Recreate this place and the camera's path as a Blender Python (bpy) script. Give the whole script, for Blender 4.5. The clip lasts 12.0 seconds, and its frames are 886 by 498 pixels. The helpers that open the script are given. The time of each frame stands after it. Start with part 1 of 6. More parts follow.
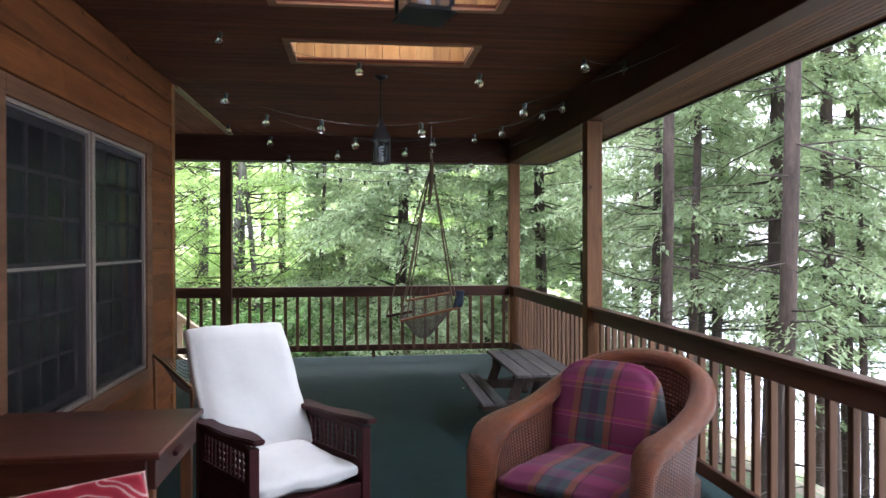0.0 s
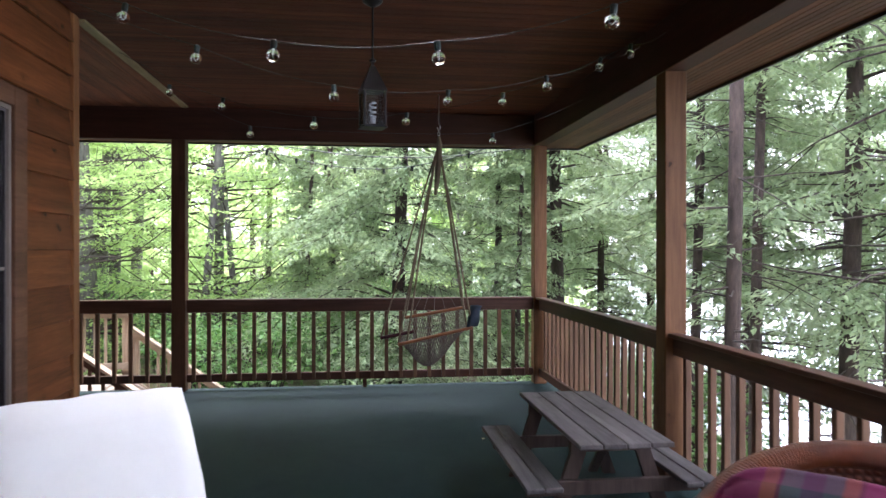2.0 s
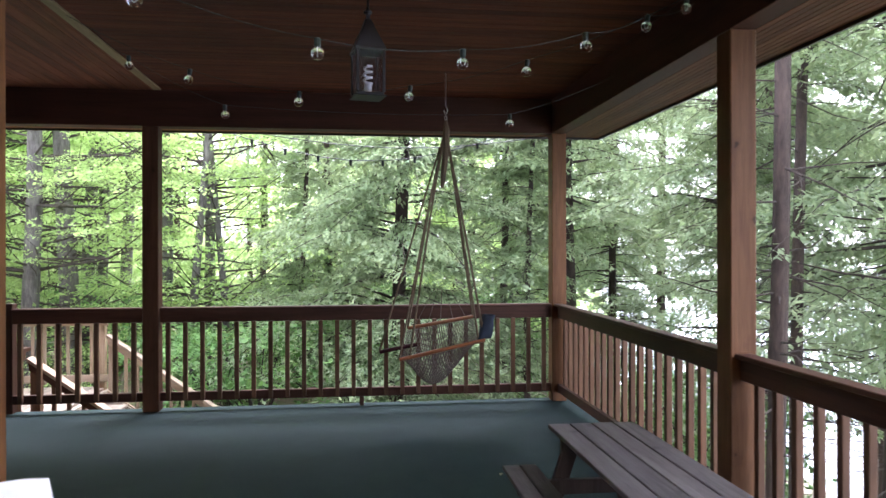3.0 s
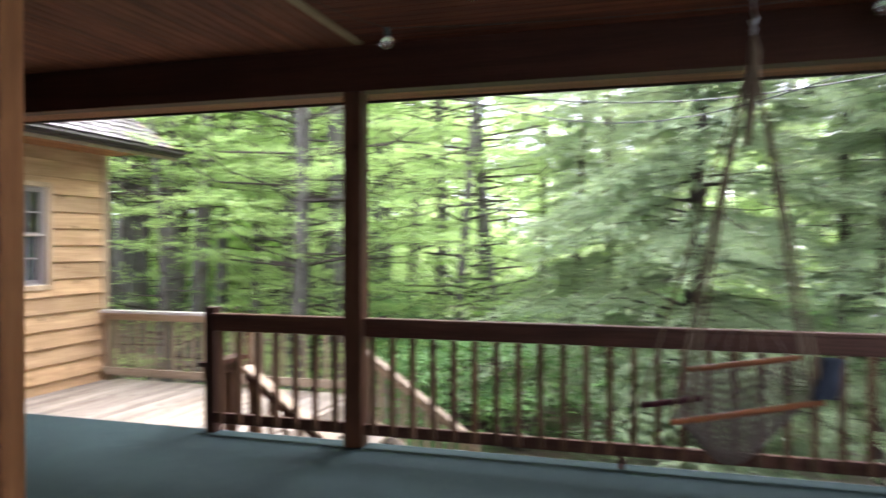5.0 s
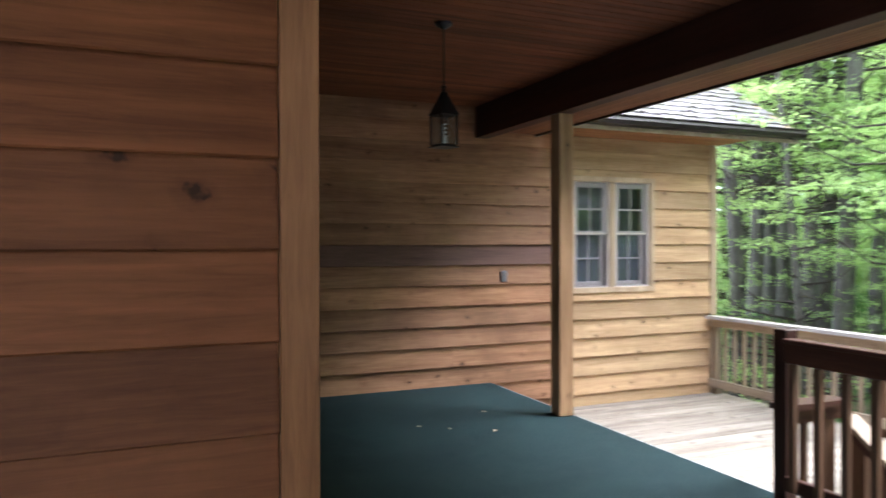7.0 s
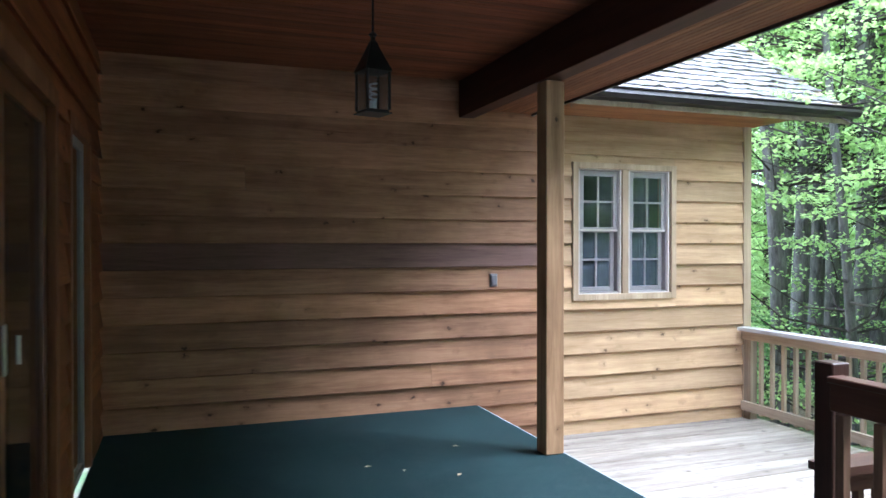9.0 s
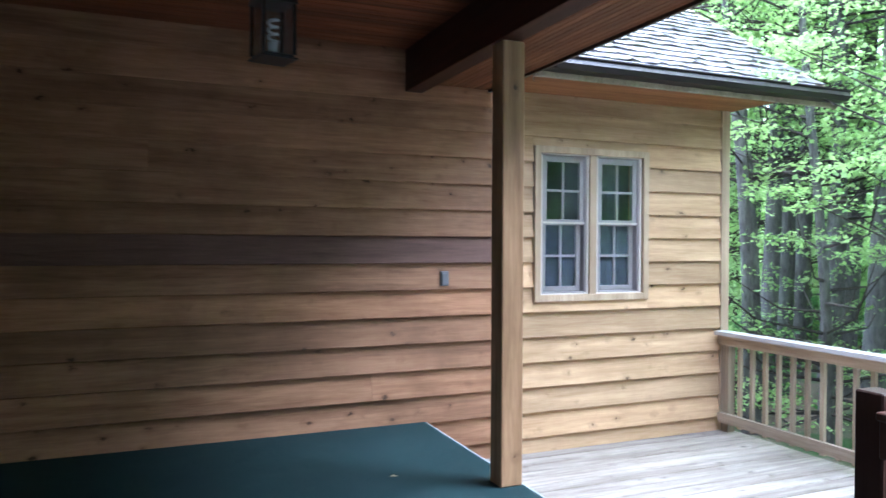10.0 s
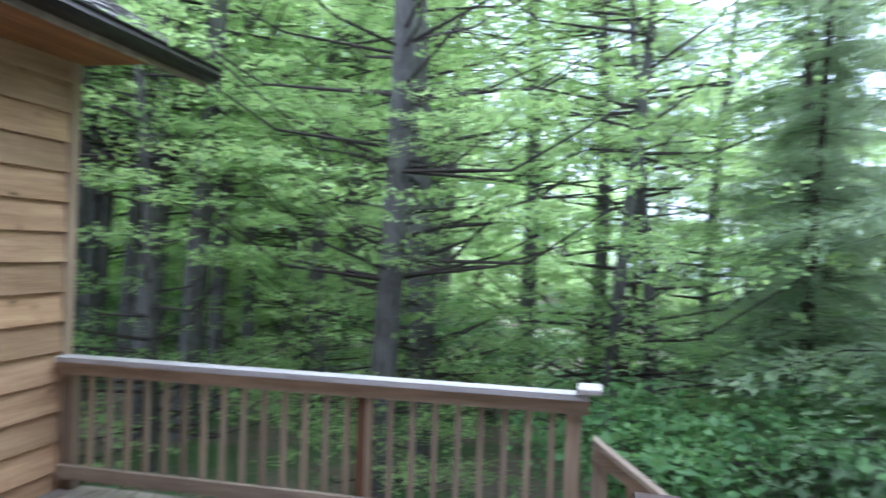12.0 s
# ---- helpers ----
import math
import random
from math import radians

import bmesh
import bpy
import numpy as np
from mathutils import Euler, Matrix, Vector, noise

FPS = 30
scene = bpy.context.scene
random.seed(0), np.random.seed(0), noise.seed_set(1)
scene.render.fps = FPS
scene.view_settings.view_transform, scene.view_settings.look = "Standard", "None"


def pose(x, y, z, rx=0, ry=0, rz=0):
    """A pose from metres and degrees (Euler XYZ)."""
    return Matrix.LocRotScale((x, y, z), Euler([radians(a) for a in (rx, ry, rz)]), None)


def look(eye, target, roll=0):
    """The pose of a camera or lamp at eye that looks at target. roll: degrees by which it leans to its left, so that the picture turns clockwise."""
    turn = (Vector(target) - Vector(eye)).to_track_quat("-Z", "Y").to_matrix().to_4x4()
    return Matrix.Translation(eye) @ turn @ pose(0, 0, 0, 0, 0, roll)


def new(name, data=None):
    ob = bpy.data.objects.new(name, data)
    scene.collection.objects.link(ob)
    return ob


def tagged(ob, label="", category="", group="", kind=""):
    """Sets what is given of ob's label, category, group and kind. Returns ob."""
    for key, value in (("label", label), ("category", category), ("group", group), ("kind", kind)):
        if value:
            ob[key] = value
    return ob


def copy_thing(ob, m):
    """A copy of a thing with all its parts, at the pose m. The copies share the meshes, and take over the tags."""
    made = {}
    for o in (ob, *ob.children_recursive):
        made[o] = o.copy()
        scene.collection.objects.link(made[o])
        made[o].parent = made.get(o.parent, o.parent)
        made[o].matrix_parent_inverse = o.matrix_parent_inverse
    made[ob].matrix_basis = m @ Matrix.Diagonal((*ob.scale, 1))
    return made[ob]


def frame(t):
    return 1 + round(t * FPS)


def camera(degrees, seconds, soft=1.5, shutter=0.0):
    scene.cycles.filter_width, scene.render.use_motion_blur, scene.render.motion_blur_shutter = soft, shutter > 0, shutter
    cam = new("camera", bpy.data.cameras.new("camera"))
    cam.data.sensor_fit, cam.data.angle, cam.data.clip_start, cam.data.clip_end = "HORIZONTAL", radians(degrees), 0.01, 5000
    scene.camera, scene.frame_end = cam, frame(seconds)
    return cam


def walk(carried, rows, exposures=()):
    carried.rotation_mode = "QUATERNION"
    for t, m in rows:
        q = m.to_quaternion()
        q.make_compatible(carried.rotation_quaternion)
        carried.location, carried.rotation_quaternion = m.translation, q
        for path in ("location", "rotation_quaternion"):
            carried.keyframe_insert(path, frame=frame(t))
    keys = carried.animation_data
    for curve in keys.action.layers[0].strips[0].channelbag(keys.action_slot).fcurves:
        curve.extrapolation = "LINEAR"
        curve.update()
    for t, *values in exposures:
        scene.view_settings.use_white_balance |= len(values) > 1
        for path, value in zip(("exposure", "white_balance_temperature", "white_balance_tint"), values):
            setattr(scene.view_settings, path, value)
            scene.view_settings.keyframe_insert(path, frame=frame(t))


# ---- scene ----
cam = camera(63.2, 12.0, shutter=0.5)
PATH = [
    (0, (-2.044, -9.493, 1.474), (-1.816, -7.506, 1.462), -0.1),
    (0.5, (-2.042, -9.078, 1.463), (-1.808, -7.092, 1.453), -0.1),
    (1, (-2.039, -8.625, 1.476), (-1.802, -6.639, 1.465), -0.0),
    (1.5, (-1.998, -8.109, 1.479), (-1.761, -6.124, 1.467), 0.0),
    (2, (-1.963, -7.615, 1.458), (-1.724, -5.63, 1.455), -0.0),
    (2.5, (-1.936, -7.153, 1.454), (-1.692, -5.168, 1.454), -0.1),
    (4.5, (-1.908, -5.44, 1.474), (-1.974, -3.441, 1.467), 0.5),
    (5, (-1.646, -4.819, 1.467), (-2.221, -2.903, 1.452), 0.0),
    (5.5, (-1.658, -4.412, 1.462), (-2.743, -2.732, 1.448), -0.2),
    (6, (-1.75, -4.006, 1.463), (-3.173, -2.601, 1.449), -0.0),
    (6.5, (-1.83, -3.651, 1.46), (-3.496, -2.546, 1.445), -0.1),
    (7, (-2.01, -3.324, 1.46), (-3.848, -2.538, 1.445), -0.1),
    (7.2, (-2.004, -3.255, 1.459), (-3.88, -2.561, 1.445), -0.1),
    (8.8, (-2.717, -2.456, 1.439), (-4.597, -1.773, 1.426), 0.1),
    (9, (-2.827, -2.379, 1.443), (-4.707, -1.695, 1.428), 0.0),
    (9.5, (-3.145, -2.159, 1.419), (-5.02, -1.462, 1.404), 0.1),
    (10, (-3.54, -1.95, 1.404), (-5.383, -1.173, 1.384), 0.3),
    (10.5, (-3.93, -1.76, 1.400), (-5.661, -0.757, 1.382), 0.65),
    (11, (-4.352, -1.548, 1.392), (-5.789, -0.146, 1.378), 0.75),
    (11.5, (-4.71, -1.333, 1.425), (-5.691, 0.411, 1.406), 1.1),
    (12, (-5.104, -1.294, 1.413), (-5.527, 0.66, 1.414), 1.9),
]
EXPOSURES = [(0, 2.2, 5900, 20), (2.5, 2.3, 5850, 25), (4.5, 2.25, 5950, 24), (5.5, 2.02, 6050, 21), (6.0, 2.05, 6000, 18), (7.0, 2.2, 5600, 16),
             (8.8, 2.38, 5000, 13), (9.5, 2.38, 4850, 13), (10.5, 2.36, 4700, 13), (11.0, 2.3, 4700, 15), (11.5, 1.95, 4850, 16), (12, 1.15, 5000, 17)]
walk(cam, [(t, look(eye, target, roll)) for t, eye, target, roll in PATH], EXPOSURES)

# ---- sky and sun ----
world = bpy.data.worlds.new("world")
scene.world = world
world.use_nodes = True
wt = world.node_tree
sky = wt.nodes.new("ShaderNodeTexSky")
sky.sky_type = "NISHITA"
sky.sun_disc = False
sky.sun_elevation = radians(53)
sky.sun_rotation = radians(25)
sky.dust_density = 2.0
cloud = wt.nodes.new("ShaderNodeMix")
cloud.data_type = "RGBA"
cloud.inputs[0].default_value = 0.8
up_way = wt.nodes.new("ShaderNodeTexCoord")
up_sep = wt.nodes.new("ShaderNodeSeparateXYZ")
wt.links.new(up_way.outputs["Generated"], up_sep.inputs[0])
overcast = wt.nodes.new("ShaderNodeValToRGB")
overcast.color_ramp.elements[0].position = 0.0
overcast.color_ramp.elements[0].color = (0.30, 0.315, 0.33, 1)
overcast.color_ramp.elements[1].color = (1.0, 1.02, 1.05, 1)
wt.links.new(up_sep.outputs["Z"], overcast.inputs[0])
gain = wt.nodes.new("ShaderNodeVectorMath")
gain.operation = "SCALE"
gain.inputs["Scale"].default_value = 21.0
wt.links.new(overcast.outputs[0], gain.inputs[0])
wt.links.new(gain.outputs[0], cloud.inputs[7])
wt.links.new(sky.outputs[0], cloud.inputs[6])
wt.nodes["Background"].inputs[1].default_value = 0.15
wt.links.new(cloud.outputs[2], wt.nodes["Background"].inputs[0])
sun = new("sun", bpy.data.lights.new("sun", "SUN"))
sun.data.energy = 3.0
sun.data.angle = radians(28)
sun.data.color = (1.0, 0.97, 0.93)
# a compass bearing of 25 degrees from +y towards +x
sun.matrix_world = look((math.sin(radians(25)) * 20, math.cos(radians(25)) * 20, math.tan(radians(53)) * 20), (0, 0, 0))

# ---- sizes ----
HX = -3.665        # house wall, facing the long porch
HY = -2.935        # house wall, facing the deck
WX = -8.76        # wing wall
WY = 3.16         # far corner of the wing
CEIL = 2.88
BEAM = 2.555
SOFF = 2.63
RAIL = 0.93
DECK = -0.35
BACK = -13.0
OX, OY = 0.65, 0.66  # eave edges
ROW = 0.209       # siding exposure

# ---- node materials ----
def nodes(name):
    m = bpy.data.materials.new(name)
    m.use_nodes = True
    return m, m.node_tree.nodes, m.node_tree.links, m.node_tree.nodes["Principled BSDF"]


def ramp(n, l, fac, stops):
    r = n.new("ShaderNodeValToRGB")
    els = r.color_ramp.elements
    while len(els) < len(stops):
        els.new(0.5)
    for e, (p, c) in zip(els, stops):
        e.position = p
        e.color = (*c, 1) if len(c) == 3 else c
    l.new(fac, r.inputs[0])
    return r.outputs[0]


def mixc(n, l, fac, a, b, mode="MIX"):
    x = n.new("ShaderNodeMix")
    x.data_type = "RGBA"
    x.blend_type = mode
    for sock, v in ((x.inputs[0], fac), (x.inputs[6], a), (x.inputs[7], b)):
        if hasattr(v, "links"):
            l.new(v, sock)
        elif isinstance(v, (int, float)):
            sock.default_value = v
        else:
            sock.default_value = (*v, 1)
    return x.outputs[2]


def tex(n, l, kind, vec, scale, detail=4, rough=0.6, dist=0.0):
    t = n.new("ShaderNodeTex" + kind)
    t.inputs["Scale"].default_value = scale
    if kind == "Noise":
        t.inputs["Detail"].default_value = detail
        t.inputs["Roughness"].default_value = rough
        t.inputs["Distortion"].default_value = dist
    if vec is not None:
        l.new(vec, t.inputs["Vector"])
    return t.outputs[0]


def coords(n, l, scale=(1, 1, 1), spread=True):
    tc = n.new("ShaderNodeTexCoord")
    mp = n.new("ShaderNodeMapping")
    mp.inputs["Scale"].default_value = scale
    if spread:
        oi = n.new("ShaderNodeObjectInfo")
        add = n.new("ShaderNodeVectorMath")
        add.operation = "MULTIPLY_ADD"
        comb = n.new("ShaderNodeCombineXYZ")
        for i in range(3):
            l.new(oi.outputs["Random"], comb.inputs[i])
        l.new(comb.outputs[0], add.inputs[0])
        add.inputs[1].default_value = (37.0, 53.0, 71.0)
        l.new(tc.outputs["Object"], add.inputs[2])
        l.new(add.outputs[0], mp.inputs[0])
        return mp.outputs[0], add.outputs[0], oi.outputs["Random"]
    l.new(tc.outputs["Object"], mp.inputs[0])
    return mp.outputs[0], tc.outputs["Object"], None


def bump(n, l, p, height, strength, distance=0.01):
    b = n.new("ShaderNodeBump")
    b.inputs["Strength"].default_value = strength
    b.inputs["Distance"].default_value = distance
    l.new(height, b.inputs["Height"])
    l.new(b.outputs[0], p.inputs["Normal"])


def wood(name, dark, light, axis, rough=0.6, knots=0.0, spread=True, island=False, stain=0.35, vary=0.5, coat=0.0):
    """Boards with grain along an axis, plank-to-plank variation and optional knots."""
    m, n, l, p = nodes(name)
    sc = [1.0, 1.0, 1.0]
    sc[axis] = 0.07
    vec, raw, rnd = coords(n, l, tuple(sc), spread)
    if island:
        g = n.new("ShaderNodeNewGeometry")
        rnd = g.outputs["Random Per Island"]
        add = n.new("ShaderNodeVectorMath")
        add.operation = "MULTIPLY_ADD"
        comb = n.new("ShaderNodeCombineXYZ")
        for i in range(3):
            l.new(rnd, comb.inputs[i])
        l.new(comb.outputs[0], add.inputs[0])
        add.inputs[1].default_value = (11.0, 7.0, 13.0)
        l.new(vec, add.inputs[2])
        vec = add.outputs[0]
    grain = tex(n, l, "Noise", vec, 55, 5, 0.65, 0.6)
    broad = tex(n, l, "Noise", vec, 7, 3, 0.5, 1.0)
    col = ramp(n, l, grain, [(0.3, dark), (0.7, light)])
    mid = tuple((a + b) / 2 for a, b in zip(dark, light))
    col = mixc(n, l, 0.45, col, ramp(n, l, broad, [(0.35, tuple(0.8 * v for v in dark)), (0.65, tuple(min(1, 1.12 * v) for v in light))]))
    blot = tex(n, l, "Noise", raw, 1.7, 4, 0.6)
    col = mixc(n, l, ramp(n, l, blot, [(0.42, (0, 0, 0)), (0.72, (stain, stain, stain))]), col, tuple(0.55 * v for v in dark))
    if rnd is not None:
        col = mixc(n, l, vary, col, ramp(n, l, rnd, [(0.0, (0.62, 0.60, 0.60)), (0.5, (1.0, 1.0, 1.0)), (1.0, (1.3, 1.2, 1.1))]), "MULTIPLY")
    if knots:
        ksc = [1.0, 1.0, 1.0]
        ksc[axis] = 0.62
        kvec, _, _ = coords(n, l, tuple(ksc), spread)
        bend = n.new("ShaderNodeTexNoise")
        bend.inputs["Scale"].default_value = 22.0
        l.new(raw, bend.inputs["Vector"])
        moved = n.new("ShaderNodeVectorMath")
        moved.operation = "MULTIPLY_ADD"
        l.new(bend.outputs["Color"], moved.inputs[0])
        moved.inputs[1].default_value = (0.06, 0.06, 0.06)
        l.new(kvec, moved.inputs[2])
        wob = n.new("ShaderNodeTexVoronoi")
        wob.inputs["Scale"].default_value = 8.5
        l.new(moved.outputs[0], wob.inputs["Vector"])
        some = ramp(n, l, wob.outputs["Color"], [(0.52, (0, 0, 0)), (0.62, (1, 1, 1))])
        halo = mixc(n, l, 1.0, ramp(n, l, wob.outputs["Distance"], [(0.05, (0.5,) * 3), (0.34, (0, 0, 0))]), some, "MULTIPLY")
        core = mixc(n, l, 1.0, ramp(n, l, wob.outputs["Distance"], [(0.07, (knots,) * 3), (0.145, (0, 0, 0))]), some, "MULTIPLY")
        col = mixc(n, l, halo, col, tuple(0.6 * v for v in dark))
        col = mixc(n, l, core, col, tuple(0.25 * v for v in dark))
    l.new(col, p.inputs["Base Color"])
    p.inputs["Roughness"].default_value = rough
    p.inputs["Coat Weight"].default_value = coat
    p.inputs["Specular IOR Level"].default_value = 0.5 if rough < 0.5 else 0.22
    p.inputs["Coat Roughness"].default_value = 0.15
    bump(n, l, p, grain, 0.35, 0.003)
    return m


def plain(name, colour, rough=0.5, metal=0.0, noise_amount=0.15, scale=30, bump_amount=0.1, **more):
    """A painted, moulded or cast surface with faint mottling and relief."""
    m, n, l, p = nodes(name)
    vec, raw, rnd = coords(n, l)
    t = tex(n, l, "Noise", vec, scale, 5, 0.65)
    t2 = tex(n, l, "Noise", vec, scale / 9, 3, 0.6)
    lo = tuple(v * (1 - noise_amount) for v in colour)
    hi = tuple(min(1, v * (1 + noise_amount)) for v in colour)
    col = mixc(n, l, 0.5, ramp(n, l, t, [(0.3, lo), (0.7, hi)]), ramp(n, l, t2, [(0.3, lo), (0.7, hi)]))
    l.new(col, p.inputs["Base Color"])
    p.inputs["Roughness"].default_value = rough
    p.inputs["Metallic"].default_value = metal
    for k, v in more.items():
        p.inputs[k.replace("_", " ")].default_value = v
    bump(n, l, p, t, bump_amount, 0.004)
    return m


CEDAR_D, CEDAR_L = (0.20, 0.085, 0.032), (0.42, 0.20, 0.082)
m_side_y = wood("cedar_siding_along_y", CEDAR_D, CEDAR_L, 1, 0.62, 0.8)
m_side_x = wood("cedar_siding_along_x", CEDAR_D, CEDAR_L, 0, 0.62, 0.8)
m_wing = wood("honey_cedar_siding", (0.36, 0.175, 0.062), (0.60, 0.34, 0.14), 1, 0.6, 0.85)
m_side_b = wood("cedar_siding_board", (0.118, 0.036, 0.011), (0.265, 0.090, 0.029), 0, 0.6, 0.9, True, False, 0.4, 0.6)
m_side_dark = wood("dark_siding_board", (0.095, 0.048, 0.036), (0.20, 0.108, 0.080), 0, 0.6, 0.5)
# browner copy of the honey boards; the porch roof's shade is in its colour
m_side_w = wood("honey_board_shade_tone", (0.205, 0.096, 0.048), (0.43, 0.230, 0.125), 0, 0.6, 0.95, True, False, 0.5, 0.5)
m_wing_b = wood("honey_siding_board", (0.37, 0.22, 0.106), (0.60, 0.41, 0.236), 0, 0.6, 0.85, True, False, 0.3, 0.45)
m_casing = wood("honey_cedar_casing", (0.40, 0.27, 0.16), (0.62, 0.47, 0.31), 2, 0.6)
m_trim_z = wood("cedar_trim_upright", (0.15, 0.058, 0.027), (0.30, 0.130, 0.060), 2, 0.6, 0.7)
m_trim_y = wood("cedar_trim_along_y", (0.22, 0.095, 0.04), (0.42, 0.20, 0.085), 1, 0.6)
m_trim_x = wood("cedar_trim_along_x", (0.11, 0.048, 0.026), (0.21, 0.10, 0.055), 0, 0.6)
m_post = wood("stained_post_wood", (0.098, 0.040, 0.015), (0.205, 0.096, 0.040), 2, 0.55, 0.7)
# darker copy of the post wood, for the left post of the end railing
m_post_dark = wood("dark_post_wood", (0.050, 0.020, 0.010), (0.105, 0.045, 0.023), 2, 0.55, 0.7)
m_corner = wood("pale_cedar_corner_board", (0.20, 0.080, 0.030), (0.40, 0.175, 0.070), 2, 0.6, 0.9)
m_post_pale = wood("honey_brown_post_wood", (0.20, 0.112, 0.054), (0.40, 0.245, 0.130), 2, 0.55, 0.95)
m_rail_z = wood("stained_newel_wood", (0.030, 0.012, 0.008), (0.062, 0.027, 0.017), 2, 0.5)
m_rail_x = wood("stained_rail_along_x", (0.048, 0.019, 0.012), (0.10, 0.043, 0.026), 0, 0.5)
m_bal = wood("stained_baluster_wood", (0.080, 0.040, 0.022), (0.165, 0.088, 0.050), 2, 0.55)
m_beam_y = wood("dark_beam_along_y", (0.034, 0.012, 0.007), (0.072, 0.026, 0.014), 1, 0.55)
m_beam_x = wood("dark_beam_along_x", (0.034, 0.012, 0.007), (0.072, 0.026, 0.014), 0, 0.55)
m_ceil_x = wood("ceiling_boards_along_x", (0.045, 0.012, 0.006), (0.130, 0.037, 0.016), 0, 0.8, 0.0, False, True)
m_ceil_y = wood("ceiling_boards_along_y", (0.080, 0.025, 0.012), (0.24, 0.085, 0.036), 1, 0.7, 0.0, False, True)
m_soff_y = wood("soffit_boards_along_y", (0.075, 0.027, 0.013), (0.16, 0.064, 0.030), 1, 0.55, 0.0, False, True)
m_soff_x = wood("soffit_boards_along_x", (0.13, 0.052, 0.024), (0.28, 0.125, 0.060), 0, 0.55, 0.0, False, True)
m_pine = wood("pale_pine_boards", (0.21, 0.105, 0.034), (0.36, 0.20, 0.074), 2, 0.5, 0.5, False, True)
m_deck = wood("bleached_deck_boards", (0.21, 0.165, 0.122), (0.48, 0.41, 0.335), 1, 0.75, 0.4)
m_drail = wood("pale_deck_rail_wood", (0.25, 0.185, 0.125), (0.43, 0.345, 0.25), 0, 0.7)
m_dbal = wood("pale_deck_baluster_wood", (0.22, 0.16, 0.105), (0.38, 0.30, 0.21), 2, 0.7)
m_grey = wood("weathered_grey_wood", (0.075, 0.066, 0.066), (0.165, 0.15, 0.15), 1, 0.8, 0.3)
m_greyx = wood("weathered_grey_wood_legs", (0.055, 0.036, 0.030), (0.11, 0.08, 0.068), 2, 0.8)
m_mahog = wood("dark_red_mahogany", (0.026, 0.005, 0.007), (0.062, 0.012, 0.014), 1, 0.55, 0.0, True, False, 0.2, 0.2, 0.0)
m_desk = wood("oiled_cherry_wood", (0.028, 0.007, 0.005), (0.090, 0.026, 0.011), 0, 0.42, 0.0, True, False, 0.6, 0.2, 0.04)
m_desk_leg = wood("amber_leg_wood", (0.11, 0.04, 0.016), (0.20, 0.08, 0.03), 2, 0.4)
m_shingle, n, l, p = nodes("grey_asphalt_shingle")
_, raw, rnd = coords(n, l)
_, flat_raw, _ = coords(n, l, (1, 1, 1), False)
g1 = tex(n, l, "Noise", raw, 160, 4, 0.8)
g2 = tex(n, l, "Noise", raw, 9, 5, 0.7)
col = mixc(n, l, 0.7, ramp(n, l, g1, [(0.3, (0.07, 0.063, 0.064)), (0.7, (0.21, 0.19, 0.19))]), ramp(n, l, rnd, [(0.0, (0.075, 0.066, 0.066)), (0.5, (0.15, 0.13, 0.128)), (1.0, (0.22, 0.20, 0.195))]))
col = mixc(n, l, ramp(n, l, g2, [(0.50, (0, 0, 0)), (0.66, (0.75, 0.75, 0.75))]), col, (0.11, 0.12, 0.04))
l.new(col, p.inputs["Base Color"])
p.inputs["Roughness"].default_value = 0.8
bump(n, l, p, g1, 0.6, 0.004)
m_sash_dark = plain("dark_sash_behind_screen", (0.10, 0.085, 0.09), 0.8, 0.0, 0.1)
m_orange = wood("varnished_orange_bar", (0.16, 0.055, 0.018), (0.30, 0.11, 0.04), 0, 0.35)
m_black = plain("black_iron", (0.018, 0.018, 0.02), 0.45, 0.6)
m_frame = plain("taupe_window_cladding", (0.27, 0.205, 0.165), 0.45, 0.0, 0.1)
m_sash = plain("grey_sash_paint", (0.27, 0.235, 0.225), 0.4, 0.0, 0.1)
m_dark_room = plain("near_black_room_lining", (0.018, 0.016, 0.016), 0.9)
m_gutter = plain("dark_brown_gutter_metal", (0.030, 0.022, 0.021), 0.3, 0.3)
m_steel = plain("brushed_steel", (0.6, 0.6, 0.58), 0.3, 1.0)
m_white_cloth = plain("white_canvas", (0.68, 0.68, 0.66), 0.85, 0.0, 0.05, 12, 0.3)
m_outlet = plain("grey_outlet_cover", (0.16, 0.15, 0.16), 0.5)


def make_glass(name, tint=(0.9, 0.95, 0.95), rough=0.02):
    m, n, l, p = nodes(name)
    p.inputs["Base Color"].default_value = (*tint, 1)
    p.inputs["Transmission Weight"].default_value = 1.0
    p.inputs["Roughness"].default_value = rough
    p.inputs["IOR"].default_value = 1.45
    return m


m_glass = make_glass("window_glass", (0.8, 0.85, 0.85))
m_lglass = make_glass("lantern_glass", (0.85, 0.9, 0.95), 0.12)
m_bulb = make_glass("bulb_glass", (0.95, 0.95, 0.95), 0.05)

# green carpet
m_carpet, n, l, p = nodes("green_outdoor_carpet")
vec, raw, _ = coords(n, l, (1, 1, 1), False)
f = tex(n, l, "Noise", raw, 420, 3, 0.7)
b = tex(n, l, "Noise", raw, 1.6, 6, 0.7, 0.8)
d = tex(n, l, "Noise", raw, 7, 6, 0.75)
col = mixc(n, l, 0.5, ramp(n, l, f, [(0.3, (0.003, 0.012, 0.013)), (0.7, (0.008, 0.026, 0.026))]), ramp(n, l, b, [(0.35, (0.003, 0.015, 0.016)), (0.7, (0.012, 0.033, 0.033))]))
col = mixc(n, l, ramp(n, l, d, [(0.52, (0, 0, 0)), (0.72, (0.30, 0.30, 0.30))]), col, (0.030, 0.044, 0.046))
l.new(col, p.inputs["Base Color"])
p.inputs["Roughness"].default_value = 0.8
